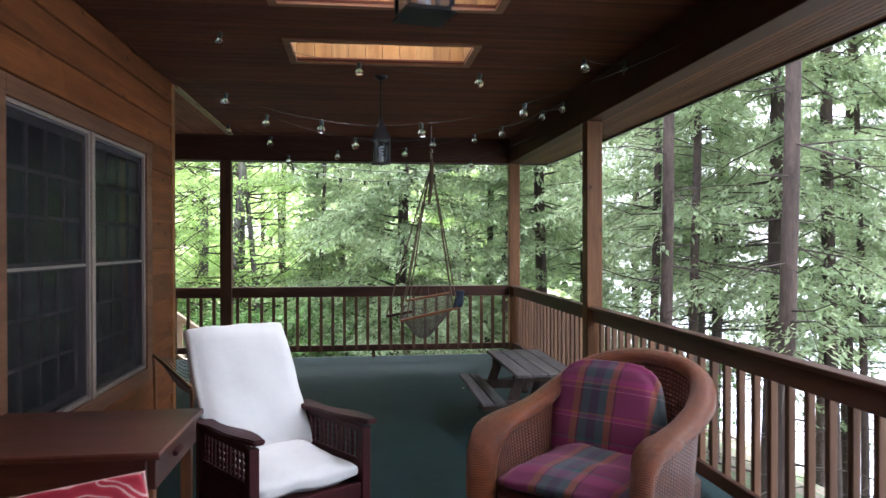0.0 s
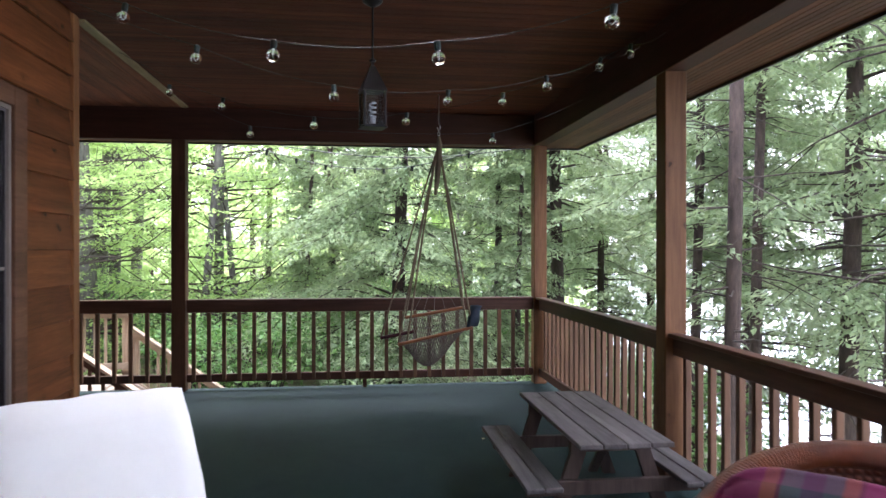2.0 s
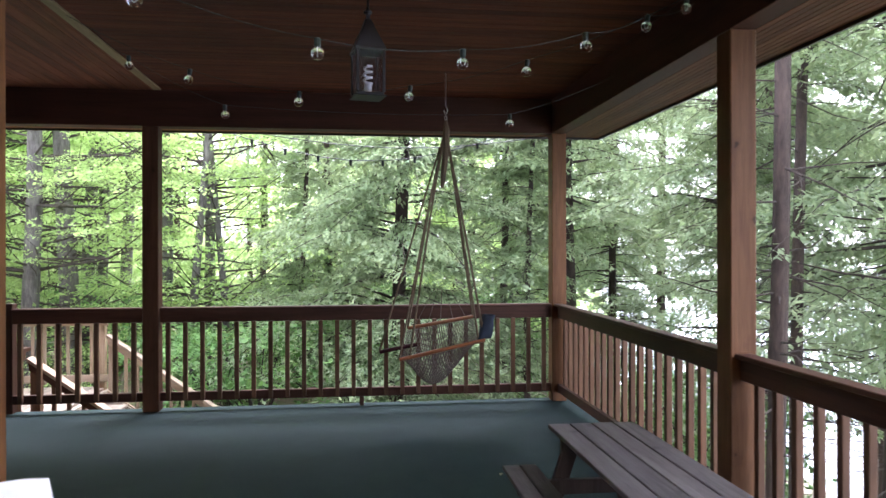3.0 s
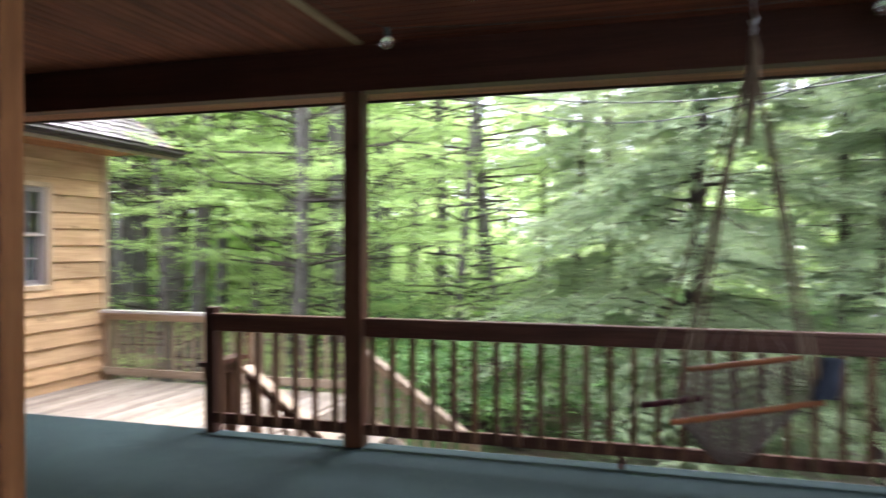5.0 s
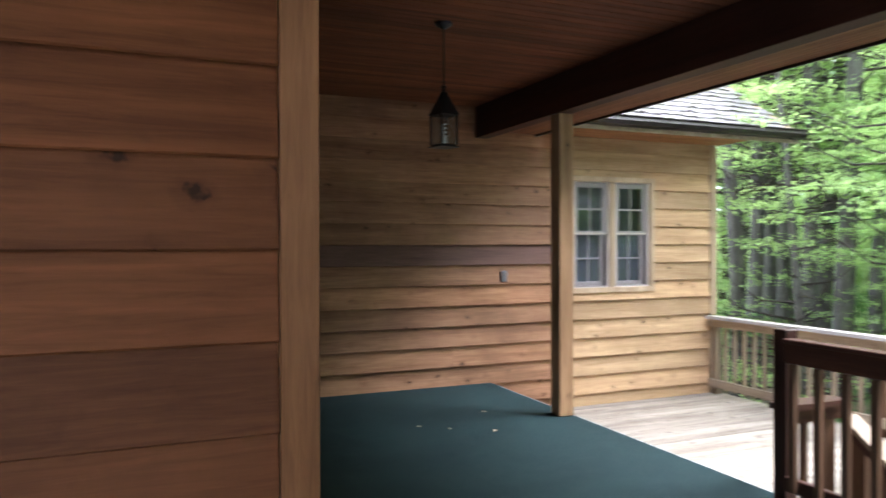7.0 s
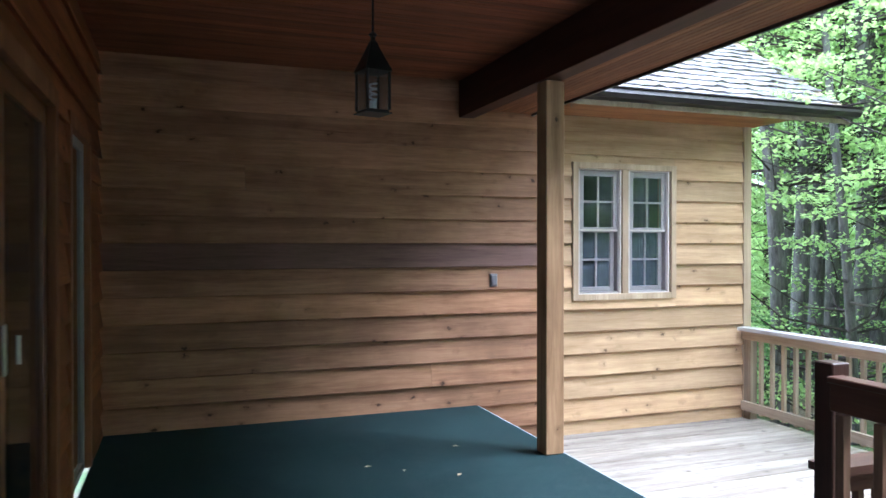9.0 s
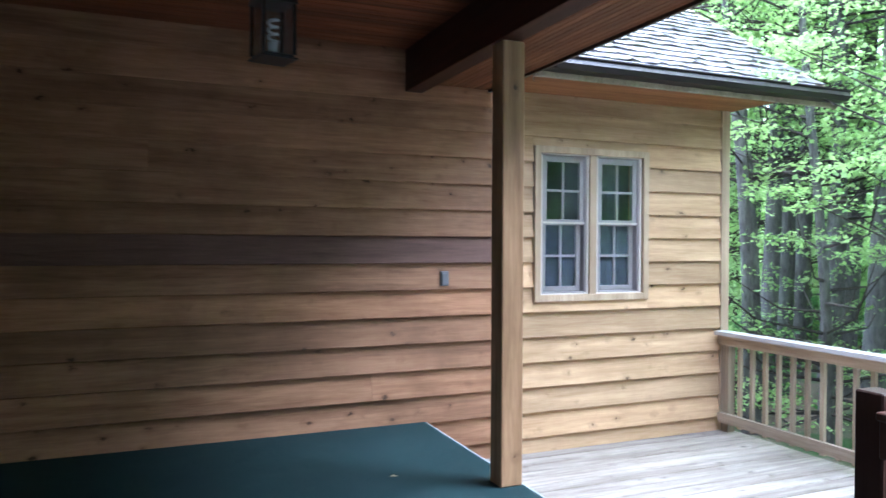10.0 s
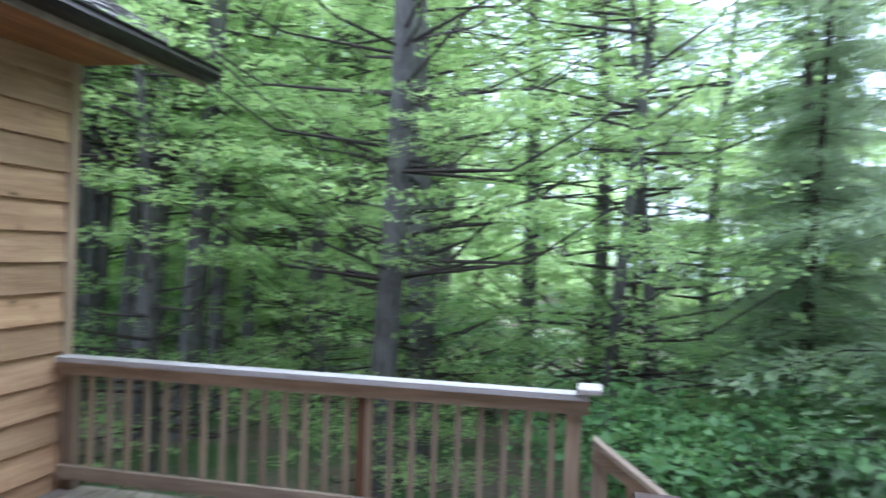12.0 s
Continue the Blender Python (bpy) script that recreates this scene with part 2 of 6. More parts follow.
p.inputs["Specular IOR Level"].default_value = 0.22
bump(n, l, p, f, 0.5, 0.004)


def leafy(name, dark, light, through_col, glow=0.5, size=1.6):
    """Leaves in tufts of one tone, each leaf a little off it; some light passes through."""
    m, n, l, p = nodes(name)
    g = n.new("ShaderNodeNewGeometry")
    vec, raw, rnd = coords(n, l)
    patch = tex(n, l, "Noise", raw, size, 3, 0.65)
    mid = tuple((a + b2) / 2 for a, b2 in zip(dark, light))
    col = ramp(n, l, patch, [(0.34, dark), (0.52, mid), (0.68, light)])
    col = mixc(n, l, 0.45, col, ramp(n, l, g.outputs["Random Per Island"], [(0.0, (0.55, 0.6, 0.6)), (0.55, (1.0, 1.0, 1.0)), (1.0, (1.5, 1.4, 1.25))]), "MULTIPLY")
    l.new(col, p.inputs["Base Color"])
    p.inputs["Roughness"].default_value = 0.55
    p.inputs["Specular IOR Level"].default_value = 0.3
    tr = n.new("ShaderNodeBsdfTranslucent")
    l.new(mixc(n, l, 0.6, col, through_col), tr.inputs[0])
    mx = n.new("ShaderNodeMixShader")
    mx.inputs[0].default_value = glow
    l.new(p.outputs[0], mx.inputs[1])
    l.new(tr.outputs[0], mx.inputs[2])
    l.new(mx.outputs[0], n["Material Output"].inputs[0])
    return m


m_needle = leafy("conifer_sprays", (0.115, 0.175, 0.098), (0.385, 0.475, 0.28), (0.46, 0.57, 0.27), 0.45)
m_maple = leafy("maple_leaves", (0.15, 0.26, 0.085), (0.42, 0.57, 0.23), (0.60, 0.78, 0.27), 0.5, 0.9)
# brighter leaf copy: the glow of the sunlit distance is put into its colours
m_far = leafy("far_leaves_sunlit_tone", (0.28, 0.40, 0.15), (0.60, 0.74, 0.36), (0.76, 0.92, 0.42), 0.5, 0.35)
m_under = leafy("undergrowth_leaves", (0.05, 0.13, 0.04), (0.20, 0.34, 0.13), (0.30, 0.50, 0.14), 0.4, 1.5)


def bark(name, dark, light):
    m, n, l, p = nodes(name)
    vec, raw, rnd = coords(n, l, (1, 1, 0.22))
    t = tex(n, l, "Noise", vec, 22, 6, 0.7, 0.5)
    v = tex(n, l, "Noise", raw, 2.2, 4, 0.6)
    col = mixc(n, l, 0.4, ramp(n, l, t, [(0.35, dark), (0.65, light)]), ramp(n, l, v, [(0.35, dark), (0.65, light)]))
    l.new(col, p.inputs["Base Color"])
    p.inputs["Roughness"].default_value = 0.9
    bump(n, l, p, t, 0.9, 0.03)
    return m


m_bark = bark("conifer_bark", (0.020, 0.014, 0.011), (0.085, 0.058, 0.046))
m_bark2 = bark("grey_maple_bark", (0.045, 0.040, 0.036), (0.20, 0.185, 0.17))
m_twig = bark("twig_bark", (0.025, 0.018, 0.015), (0.07, 0.052, 0.043))

m_ground, n, l, p = nodes("forest_floor")
_, raw, _ = coords(n, l, (1, 1, 1), False)
a = tex(n, l, "Noise", raw, 0.6, 5, 0.65)
b = tex(n, l, "Noise", raw, 26, 5, 0.75)
col = mixc(n, l, ramp(n, l, a, [(0.42, (0, 0, 0)), (0.58, (1, 1, 1))]), ramp(n, l, b, [(0.3, (0.10, 0.07, 0.05)), (0.7, (0.32, 0.25, 0.19))]), ramp(n, l, b, [(0.3, (0.035, 0.075, 0.02)), (0.7, (0.12, 0.20, 0.06))]))
l.new(col, p.inputs["Base Color"])
p.inputs["Roughness"].default_value = 0.95
bump(n, l, p, b, 0.8, 0.05)

m_water, n, l, p = nodes("lake_water")
_, raw, _ = coords(n, l, (1, 1, 1), False)
# pale base colour stands in for the bright sky mirrored on the water
p.inputs["Base Color"].default_value = (0.30, 0.34, 0.36, 1)
p.inputs["Roughness"].default_value = 0.12
bump(n, l, p, tex(n, l, "Noise", raw, 1.5, 4, 0.6), 0.25, 0.05)


# ---- mesh helpers ----
def done(name, bm, mat, smooth=False):
    me = bpy.data.meshes.new(name)
    bm.normal_update()
    bm.to_mesh(me)
    bm.free()
    me.materials.append(mat)
    if smooth:
        me.polygons.foreach_set("use_smooth", [True] * len(me.polygons))
    return me


def raw_mesh(name, verts, faces, mat, smooth=False):
    me = bpy.data.meshes.new(name)
    me.from_pydata(verts, [], faces)
    me.materials.append(mat)
    if smooth:
        me.polygons.foreach_set("use_smooth", [True] * len(me.polygons))
    return me


def put(name, me, parent=None, m=None, label="", category="", group="", kind=""):
    ob = new(name, me)
    if parent is not None:
        ob.parent = parent
    if m is not None:
        ob.matrix_basis = m
    return tagged(ob, label, category, group, kind)


def part(name, bm, material, parent, label="", smooth=False, m=None):
    return put(name, done(name, bm, material, smooth), parent, m, label)


def thing(name, m, label, category, group=""):
    ob = new(name)
    ob.matrix_basis = m
    ob.empty_display_size = 0.1
    return tagged(ob, label, category, group)


def add_box(bm, lo, hi, bev=0.0, m=None):
    c = [(a + b) / 2 for a, b in zip(lo, hi)]
    s = [abs(b - a) for a, b in zip(lo, hi)]
    mat = Matrix.Translation(c) @ Matrix.Diagonal((*s, 1))
    if m is not None:
        mat = m @ mat
    r = bmesh.ops.create_cube(bm, size=1, matrix=mat)
    if bev:
        es = list({e for v in r["verts"] for e in v.link_edges})
        bmesh.ops.bevel(bm, geom=es, offset=bev, segments=1, affect="EDGES")
    return bm


def box(lo, hi, bev=0.0, m=None):
    return add_box(bmesh.new(), lo, hi, bev, m)


def boxes(items, bev=0.0):
    bm = bmesh.new()
    for lo, hi in items:
        add_box(bm, lo, hi, bev)
    return bm


def rod(bm, a, b, r1, r2=None, seg=10, caps=True):
    """A round bar from a to b."""
    a, b = Vector(a), Vector(b)
    d = b - a
    m = Matrix.Translation((a + b) / 2) @ d.to_track_quat("Z", "Y").to_matrix().to_4x4()
    bmesh.ops.create_cone(bm, cap_ends=caps, segments=seg, radius1=r1, radius2=r1 if r2 is None else r2, depth=d.length, matrix=m)
    return bm


def tube(bm, pts, radii, seg=8, squash=1.0):
    """A bent round bar through points, with a radius at each."""
    pts = [Vector(q) for q in pts]
    rings = []
    up = Vector((0.13, 0.27, 0.95)).normalized()
    for i, q in enumerate(pts):
        d = (pts[min(i + 1, len(pts) - 1)] - pts[max(i - 1, 0)]).normalized()
        s = d.cross(up)
        if s.length < 0.05:
            s = d.cross(Vector((1, 0, 0)))
        s.normalize()
        u = s.cross(d).normalized()
        r = radii[i] if isinstance(radii, (list, tuple)) else radii
        rings.append([bm.verts.new(q + s * math.cos(2 * math.pi * k / seg) * r + u * math.sin(2 * math.pi * k / seg) * r * squash) for k in range(seg)])
    for a, b in zip(rings, rings[1:]):
        for k in range(seg):
            bm.faces.new((a[k], a[(k + 1) % seg], b[(k + 1) % seg], b[k]))
    bm.faces.new(rings[0][::-1])
    bm.faces.new(rings[-1])
    return bm


def lathe(bm, profile, seg=12, m=None):
    """A turned shape: profile rows of (radius, height)."""
    rings = []
    for r, z in profile:
        ring = []
        for k in range(seg):
            v = Vector((r * math.cos(2 * math.pi * k / seg), r * math.sin(2 * math.pi * k / seg), z))
            ring.append(bm.verts.new(m @ v if m is not None else v))
        rings.append(ring)
    for a, b in zip(rings, rings[1:]):
        for k in range(seg):
            bm.faces.new((a[k], a[(k + 1) % seg], b[(k + 1) % seg], b[k]))
    bm.faces.new(rings[0][::-1])
    bm.faces.new(rings[-1])
    return bm


# ---- ground and lake ----
def ground_z(x, y):
    base = -1.25
    fall = max(0.0, x - 1.0)
    base -= 0.42 * fall
    far = max(0.0, y - 6)
    base += 0.02 * far if x < -2 else 0.0
    return max(base, -9.0) + 0.22 * noise.noise(Vector((x * 0.16, y * 0.16, 0.3)))


vs, fs = [], []
xs = [-600, -300, -150] + [-80 + 2 * i for i in range(66)] + [90, 150, 300, 600]
ys = [-600, -300, -120] + [-50 + 2 * i for i in range(66)] + [110, 200, 350, 600]
for yy in ys:
    for xx in xs:
        vs.append((xx, yy, ground_z(xx, yy)))
nx = len(xs)
for j in range(len(ys) - 1):
    for i in range(nx - 1):
        fs.append((j * nx + i, j * nx + i + 1, (j + 1) * nx + i + 1, (j + 1) * nx + i))
put("ground", raw_mesh("ground", vs, fs, m_ground, True), kind="structure", label="forest floor of leaf litter, moss and low grass")
put("lake", done("lake", box((6.0, -600, -7.5), (600, 600, -6.0)), m_water), kind="structure", label="pale bright lake water beyond the trees")

m_gravel = plain("pale_gravel", (0.48, 0.46, 0.43), 0.9, 0.0, 0.2, 40, 0.5)
put("road", done("road", box((-70, -3.0, -0.08), (26, 3.0, 0.04), 0, pose(-27, 33, -0.62, 0, 0, 24)), m_gravel), kind="structure", label="pale gravel drive beyond the wood")

# ---- porch floor ----
bm = bmesh.new()
add_box(bm, (HX, BACK, -0.02), (0.12, HY, 0.0))
add_box(bm, (WX, HY, -0.02), (0.12, 0.10, 0.0))
put("floor_carpet", done("floor_carpet", bm, m_carpet), kind="structure", label="dark green worn outdoor carpet on the porch floor")
bm = bmesh.new()
add_box(bm, (HX, BACK, -0.26), (0.10, HY, -0.022))
add_box(bm, (WX, HY, -0.26), (0.10, 0.085, -0.022))
put("floor", done("floor", bm, m_beam_x), kind="structure", label="dark stained porch floor frame and edge board")
# carpet's turned-down pale edge
put("trim", done("trim", boxes([((WX + 0.01, 0.10, -0.03), (0.13, 0.112, -0.003)), ((0.12, BACK, -0.03), (0.13, 0.10, -0.003))]), plain("bleached_carpet_edge", (0.42, 0.46, 0.48), 0.8)), kind="structure", label="bleached pale edge of the porch carpet")

# ---- walls ----
def wall_rects(u0, u1, z0, z1, holes):
    """Splits a wall's rectangle round its holes (u0, u1, z0, z1)."""
    out, cur = [], u0
    for h in sorted(holes):
        if h[0] > cur:
            out.append((cur, h[0], z0, z1))
        out.append((h[0], h[1], z0, h[2]))
        out.append((h[0], h[1], h[3], z1))
        cur = h[1]
    out.append((cur, u1, z0, z1))
    return [r for r in out if r[1] - r[0] > 0.002 and r[3] - r[2] > 0.002]


TOPW = 3.05
# window holes
WIN_A = (-5.99, -3.80, 0.54, 2.165)       # house window, along y
WIN_B = (1.13, 2.165, 0.95, 2.165)       # wing window, along y
DOOR = (-6.60, -4.72, 0.0, 2.08)         # glazed door and its frame, along x
SIDE = (-7.95, -7.15, 0.0, 2.08)         # narrow fixed glass beside it


def wall_along_y(name, x_face, thick, u0, u1, z0, z1, holes, label):
    bm = bmesh.new()
    for a, b2, c, d2 in wall_rects(u0, u1, z0, z1, holes):
        add_box(bm, (x_face - thick, a, c), (x_face, b2, d2))
    return put(name, done(name, bm, m_side_y), kind="structure", label=label)


wall_house = wall_along_y("wall_house", HX - 0.03, 0.16, BACK, HY - 0.03, 0.0, TOPW, [WIN_A], "cedar-sided house wall along the long porch")
wall_wing = wall_along_y("wall_wing", WX - 0.03, 0.16, HY - 0.03, WY, -1.6, TOPW, [WIN_B], "honey-coloured cedar-sided wall of the wing")
bm = bmesh.new()
for a, b2, c, d2 in wall_rects(WX, HX - 0.19, 0, TOPW, [DOOR, SIDE]):
    add_box(bm, (a, HY - 0.19, c), (b2, HY - 0.03, d2))
wall_return = put("wall_return", done("wall_return", bm, m_side_x), kind="structure", label="cedar-sided house wall with the glazed door")
put("wall_end", done("wall_end", box((HX - 0.2, BACK - 0.16, -0.3), (0.4, BACK, TOPW)), m_side_x), kind="structure", label="plain cedar wall that closes the porch")
put("wall_wing_end", done("wall_wing_end", box((WX - 5.0, WY - 0.16, -1.6), (WX - 0.19, WY, 2.9)), m_side_x), kind="structure", label="cedar end wall of the wing")

# rooms behind the glass, lined near-black in place of indoor shade
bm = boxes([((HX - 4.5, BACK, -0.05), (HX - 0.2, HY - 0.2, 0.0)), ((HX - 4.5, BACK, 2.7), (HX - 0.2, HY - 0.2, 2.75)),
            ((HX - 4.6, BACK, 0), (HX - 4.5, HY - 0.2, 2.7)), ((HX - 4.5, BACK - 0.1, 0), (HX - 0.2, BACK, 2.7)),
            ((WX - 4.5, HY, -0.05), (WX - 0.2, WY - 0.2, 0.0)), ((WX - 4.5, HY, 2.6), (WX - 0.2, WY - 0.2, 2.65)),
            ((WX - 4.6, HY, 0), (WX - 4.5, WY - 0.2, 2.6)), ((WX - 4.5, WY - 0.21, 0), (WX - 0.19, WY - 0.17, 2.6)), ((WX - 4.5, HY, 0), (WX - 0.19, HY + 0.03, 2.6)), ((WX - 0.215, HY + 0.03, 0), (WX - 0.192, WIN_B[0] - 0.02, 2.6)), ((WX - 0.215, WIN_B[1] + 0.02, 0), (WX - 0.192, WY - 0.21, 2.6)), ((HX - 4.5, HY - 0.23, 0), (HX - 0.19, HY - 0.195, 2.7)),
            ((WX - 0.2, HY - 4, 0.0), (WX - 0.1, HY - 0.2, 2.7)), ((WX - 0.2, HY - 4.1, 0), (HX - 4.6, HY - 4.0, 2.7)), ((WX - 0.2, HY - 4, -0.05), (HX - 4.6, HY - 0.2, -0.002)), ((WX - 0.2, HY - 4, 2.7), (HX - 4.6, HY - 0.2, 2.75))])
put("wall_inside", done("wall_inside", bm, m_dark_room), kind="structure", label="near-black linings behind the windows that stand in for unlit rooms")

# ---- ceiling, beams, soffit ----
SKY = [(-2.52, -1.24, -4.46, -3.92), (-2.52, -1.24, -5.80, -5.26), (-2.52, -1.24, -7.14, -6.60), (-2.52, -1.24, -8.48, -7.94)]
bm = bmesh.new()
w = 0.088
y = BACK
while y < -0.06:
    y1 = min(y + w, -0.055)
    cuts = [s for s in SKY if s[2] < (y + y1) / 2 < s[3]]
    spans = [(HX, -0.055)] if not cuts else [(HX, cuts[0][0]), (cuts[0][1], -0.055)]
    for a, b2 in spans:
        add_box(bm, (a, y + 0.003, CEIL), (b2, y1 - 0.003, CEIL + 0.018))
        add_box(bm, (a, y - 0.004, CEIL + 0.006), (b2, y + 0.004, CEIL + 0.02))
    y = y1
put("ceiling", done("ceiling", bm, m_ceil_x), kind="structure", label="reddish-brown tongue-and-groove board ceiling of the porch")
bm = bmesh.new()
x = WX
while x < HX - 0.01:
    x1 = min(x + w, HX)
    add_box(bm, (x + 0.003, HY - 0.03, CEIL), (x1 - 0.003, -0.055, CEIL + 0.018))
    add_box(bm, (x - 0.004, HY - 0.03, CEIL + 0.006), (x + 0.004, -0.055, CEIL + 0.02))
    x = x1
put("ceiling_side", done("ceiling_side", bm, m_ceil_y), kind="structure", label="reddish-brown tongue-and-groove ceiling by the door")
put("trim_seam", done("trim_seam", box((HX - 0.035, HY + 0.03, CEIL - 0.018), (HX + 0.03, -0.14, CEIL), 0.003), wood("greenish_batten", (0.20, 0.15, 0.07), (0.36, 0.29, 0.15), 1)), kind="structure", label="pale olive batten over the ceiling seam")
# roof deck above, with openings for the skylights
bm = bmesh.new()
for a, b2, c, d2 in wall_rects(BACK, OY + 0.03, HX - 0.4, OX + 0.02, [(s[2], s[3], s[0], s[1]) for s in SKY]):
    add_box(bm, (c, a, 3.30), (d2, b2, 3.36))
add_box(bm, (WX - 0.1, HY - 1, 3.30), (HX - 0.4, OY + 0.03, 3.36))
put("roof", done("roof", bm, m_beam_x), kind="structure", label="porch roof deck")
for i, s in enumerate(SKY):
    bm = bmesh.new()
    k = 0
    xx = s[0]
    while xx < s[1] - 0.01:
        x2 = min(xx + 0.13, s[1])
        add_box(bm, (xx + 0.001, s[3], CEIL + 0.02), (x2 - 0.001, s[3] + 0.018, 3.36), 0.002)
        add_box(bm, (xx + 0.001, s[2] - 0.018, CEIL + 0.02), (x2 - 0.001, s[2], 3.36), 0.002)
        xx = x2
    yy = s[2]
    while yy < s[3] - 0.01:
        y2 = min(yy + 0.13, s[3])
        for q in (s[0] - 0.018, s[1]):
            add_box(bm, (q, yy + 0.001, CEIL + 0.02), (q + 0.018, y2 - 0.001, 3.36), 0.002)
        yy = y2
    well = put("skylight", done("skylight", bm, m_pine), kind="structure", label="skylight shaft lined with pale pine boards")
    part("frame", boxes([((s[0] - 0.05, s[2] - 0.05, CEIL - 0.016), (s[1] + 0.05, s[2] + 0.002, CEIL - 0.001)), ((s[0] - 0.05, s[3] - 0.002, CEIL - 0.016), (s[1] + 0.05, s[3] + 0.05, CEIL - 0.001)),
                         ((s[0] - 0.05, s[2] + 0.002, CEIL - 0.016), (s[0] + 0.002, s[3] - 0.002, CEIL - 0.001)), ((s[1] - 0.002, s[2] + 0.002, CEIL - 0.016), (s[1] + 0.05, s[3] - 0.002, CEIL - 0.001))]), m_trim_x, well, "dark red trim board")
    g = part("pane", box((s[0] - 0.01, s[2] - 0.01, 3.37), (s[1] + 0.01, s[3] + 0.01, 3.376)), m_glass, well, "clear skylight glass")
    g.visible_shadow = False

# beams: right side and far side
B2 = 0.07
put("beam_side", done("beam_side", boxes([((-B2, BACK, BEAM), (B2, -B2 - 0.001, CEIL - 0.001))], 0.004), m_beam_y), kind="structure", label="dark brown timber beam over the side posts")
put("beam_end", done("beam_end", boxes([((WX, -B2, BEAM), (B2, B2, CEIL - 0.002))], 0.004), m_beam_x), kind="structure", label="dark brown timber beam over the end posts")
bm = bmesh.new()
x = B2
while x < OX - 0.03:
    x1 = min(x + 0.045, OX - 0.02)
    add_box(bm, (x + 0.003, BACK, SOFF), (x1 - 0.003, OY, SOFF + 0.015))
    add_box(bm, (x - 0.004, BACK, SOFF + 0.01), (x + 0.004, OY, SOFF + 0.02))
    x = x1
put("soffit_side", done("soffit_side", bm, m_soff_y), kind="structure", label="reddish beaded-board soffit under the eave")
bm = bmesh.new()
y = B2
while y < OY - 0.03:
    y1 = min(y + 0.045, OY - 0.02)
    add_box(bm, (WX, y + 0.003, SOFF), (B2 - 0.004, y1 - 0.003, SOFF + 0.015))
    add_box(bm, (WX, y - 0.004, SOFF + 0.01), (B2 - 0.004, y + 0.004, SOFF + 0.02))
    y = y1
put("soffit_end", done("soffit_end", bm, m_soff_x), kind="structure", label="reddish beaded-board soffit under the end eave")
put("fascia", done("fascia", boxes([((OX - 0.02, BACK, SOFF - 0.02), (OX, OY, 3.32)), ((WX, OY - 0.02, SOFF - 0.02), (OX - 0.02, OY, 3.32))]), m_gutter), kind="structure", label="dark brown fascia board along the eave")

# ---- posts ----
def post(x, y, label, mat=None):
    ob = put("post", done("post", box((-0.07, -0.07, 0.0), (0.07, 0.07, BEAM), 0.006), mat or m_post), m=pose(x, y, 0), label=label, category="post")
    ob["group"] = "porch posts"
    return ob


post(0, 0, "square reddish-brown timber post in the railing corner")
post(-3.75, 0, "square dark-brown timber post in the end railing", m_post_dark)
post(-7.25, 0.02, "square knotty honey-brown timber post beside the deck step", m_post_pale)
post(0, -3.295, "square reddish-brown timber post in the side railing")
post(0, -9.87, "square reddish-brown timber post in the side railing")

# ---- porch railing ----
me_bal = done("baluster", box((-0.019, -0.019, 0.10), (0.019, 0.019, 0.80), 0.003), m_bal)


def railing(a, b, along, label):
    """A rail bay between posts; along: 0 for x, 1 for y."""
    L = b[along] - a[along]
    t = thing("railing", pose(a[0], a[1], 0, 0, 0, 0 if along == 0 else 90), label, "railing", "porch railings")
    mr = m_rail_x
    part("top_rail", boxes([((0.0, -0.019, 0.795), (L, 0.019, 0.915)), ((0.0, -0.035, 0.905), (L, 0.05, RAIL))], 0.004), mr, t)
    part("bottom_rail", box((0.0, -0.019, 0.085), (L, 0.019, 0.165), 0.004), mr, t)
    feet = int(L / 1.6)
    for i in range(1, feet):
        part("foot_block", box((L * i / feet - 0.02, -0.02, 0.0), (L * i / feet + 0.02, 0.02, 0.085), 0.003), mr, t)
    k = round(L / 0.152)
    for i in range(k):
        put("baluster", me_bal, t, pose((i + 0.5) * L / k, -0.038, 0.0))
    return t


railing((-3.68, 0), (-0.07, 0), 0, "dark-stained wooden railing across the porch end")
railing((-4.935, 0), (-3.82, 0), 0, "short dark-stained railing beside the deck steps")
railing((0, -3.225), (0, -0.07), 1, "dark-stained wooden railing beside the picnic table")
railing((0, -9.80), (0, -3.365), 1, "long dark-stained wooden railing along the porch side")
railing((0, BACK), (0, -9.94), 1, "dark-stained wooden railing along the porch side")
put("newel_post", done("newel_post", box((-0.045, -0.045, 0.0), (0.045, 0.045, 0.975), 0.005), m_rail_z), m=pose(-4.985, 0.05, 0), label="short dark square newel post at the step opening", category="post")

# ---- windows and doors (built in a frame where x runs along the wall, z up and -y is outwards) ----
def frame_bars(u0, u1, z0, z1, w, y0, y1):
    return [((u0, y0, z0), (u0 + w, y1, z1)), ((u1 - w, y0, z0), (u1, y1, z1)),
            ((u0 + w, y0, z0), (u1 - w, y1, z0 + w)), ((u0 + w, y0, z1 - w), (u1 - w, y1, z1))]


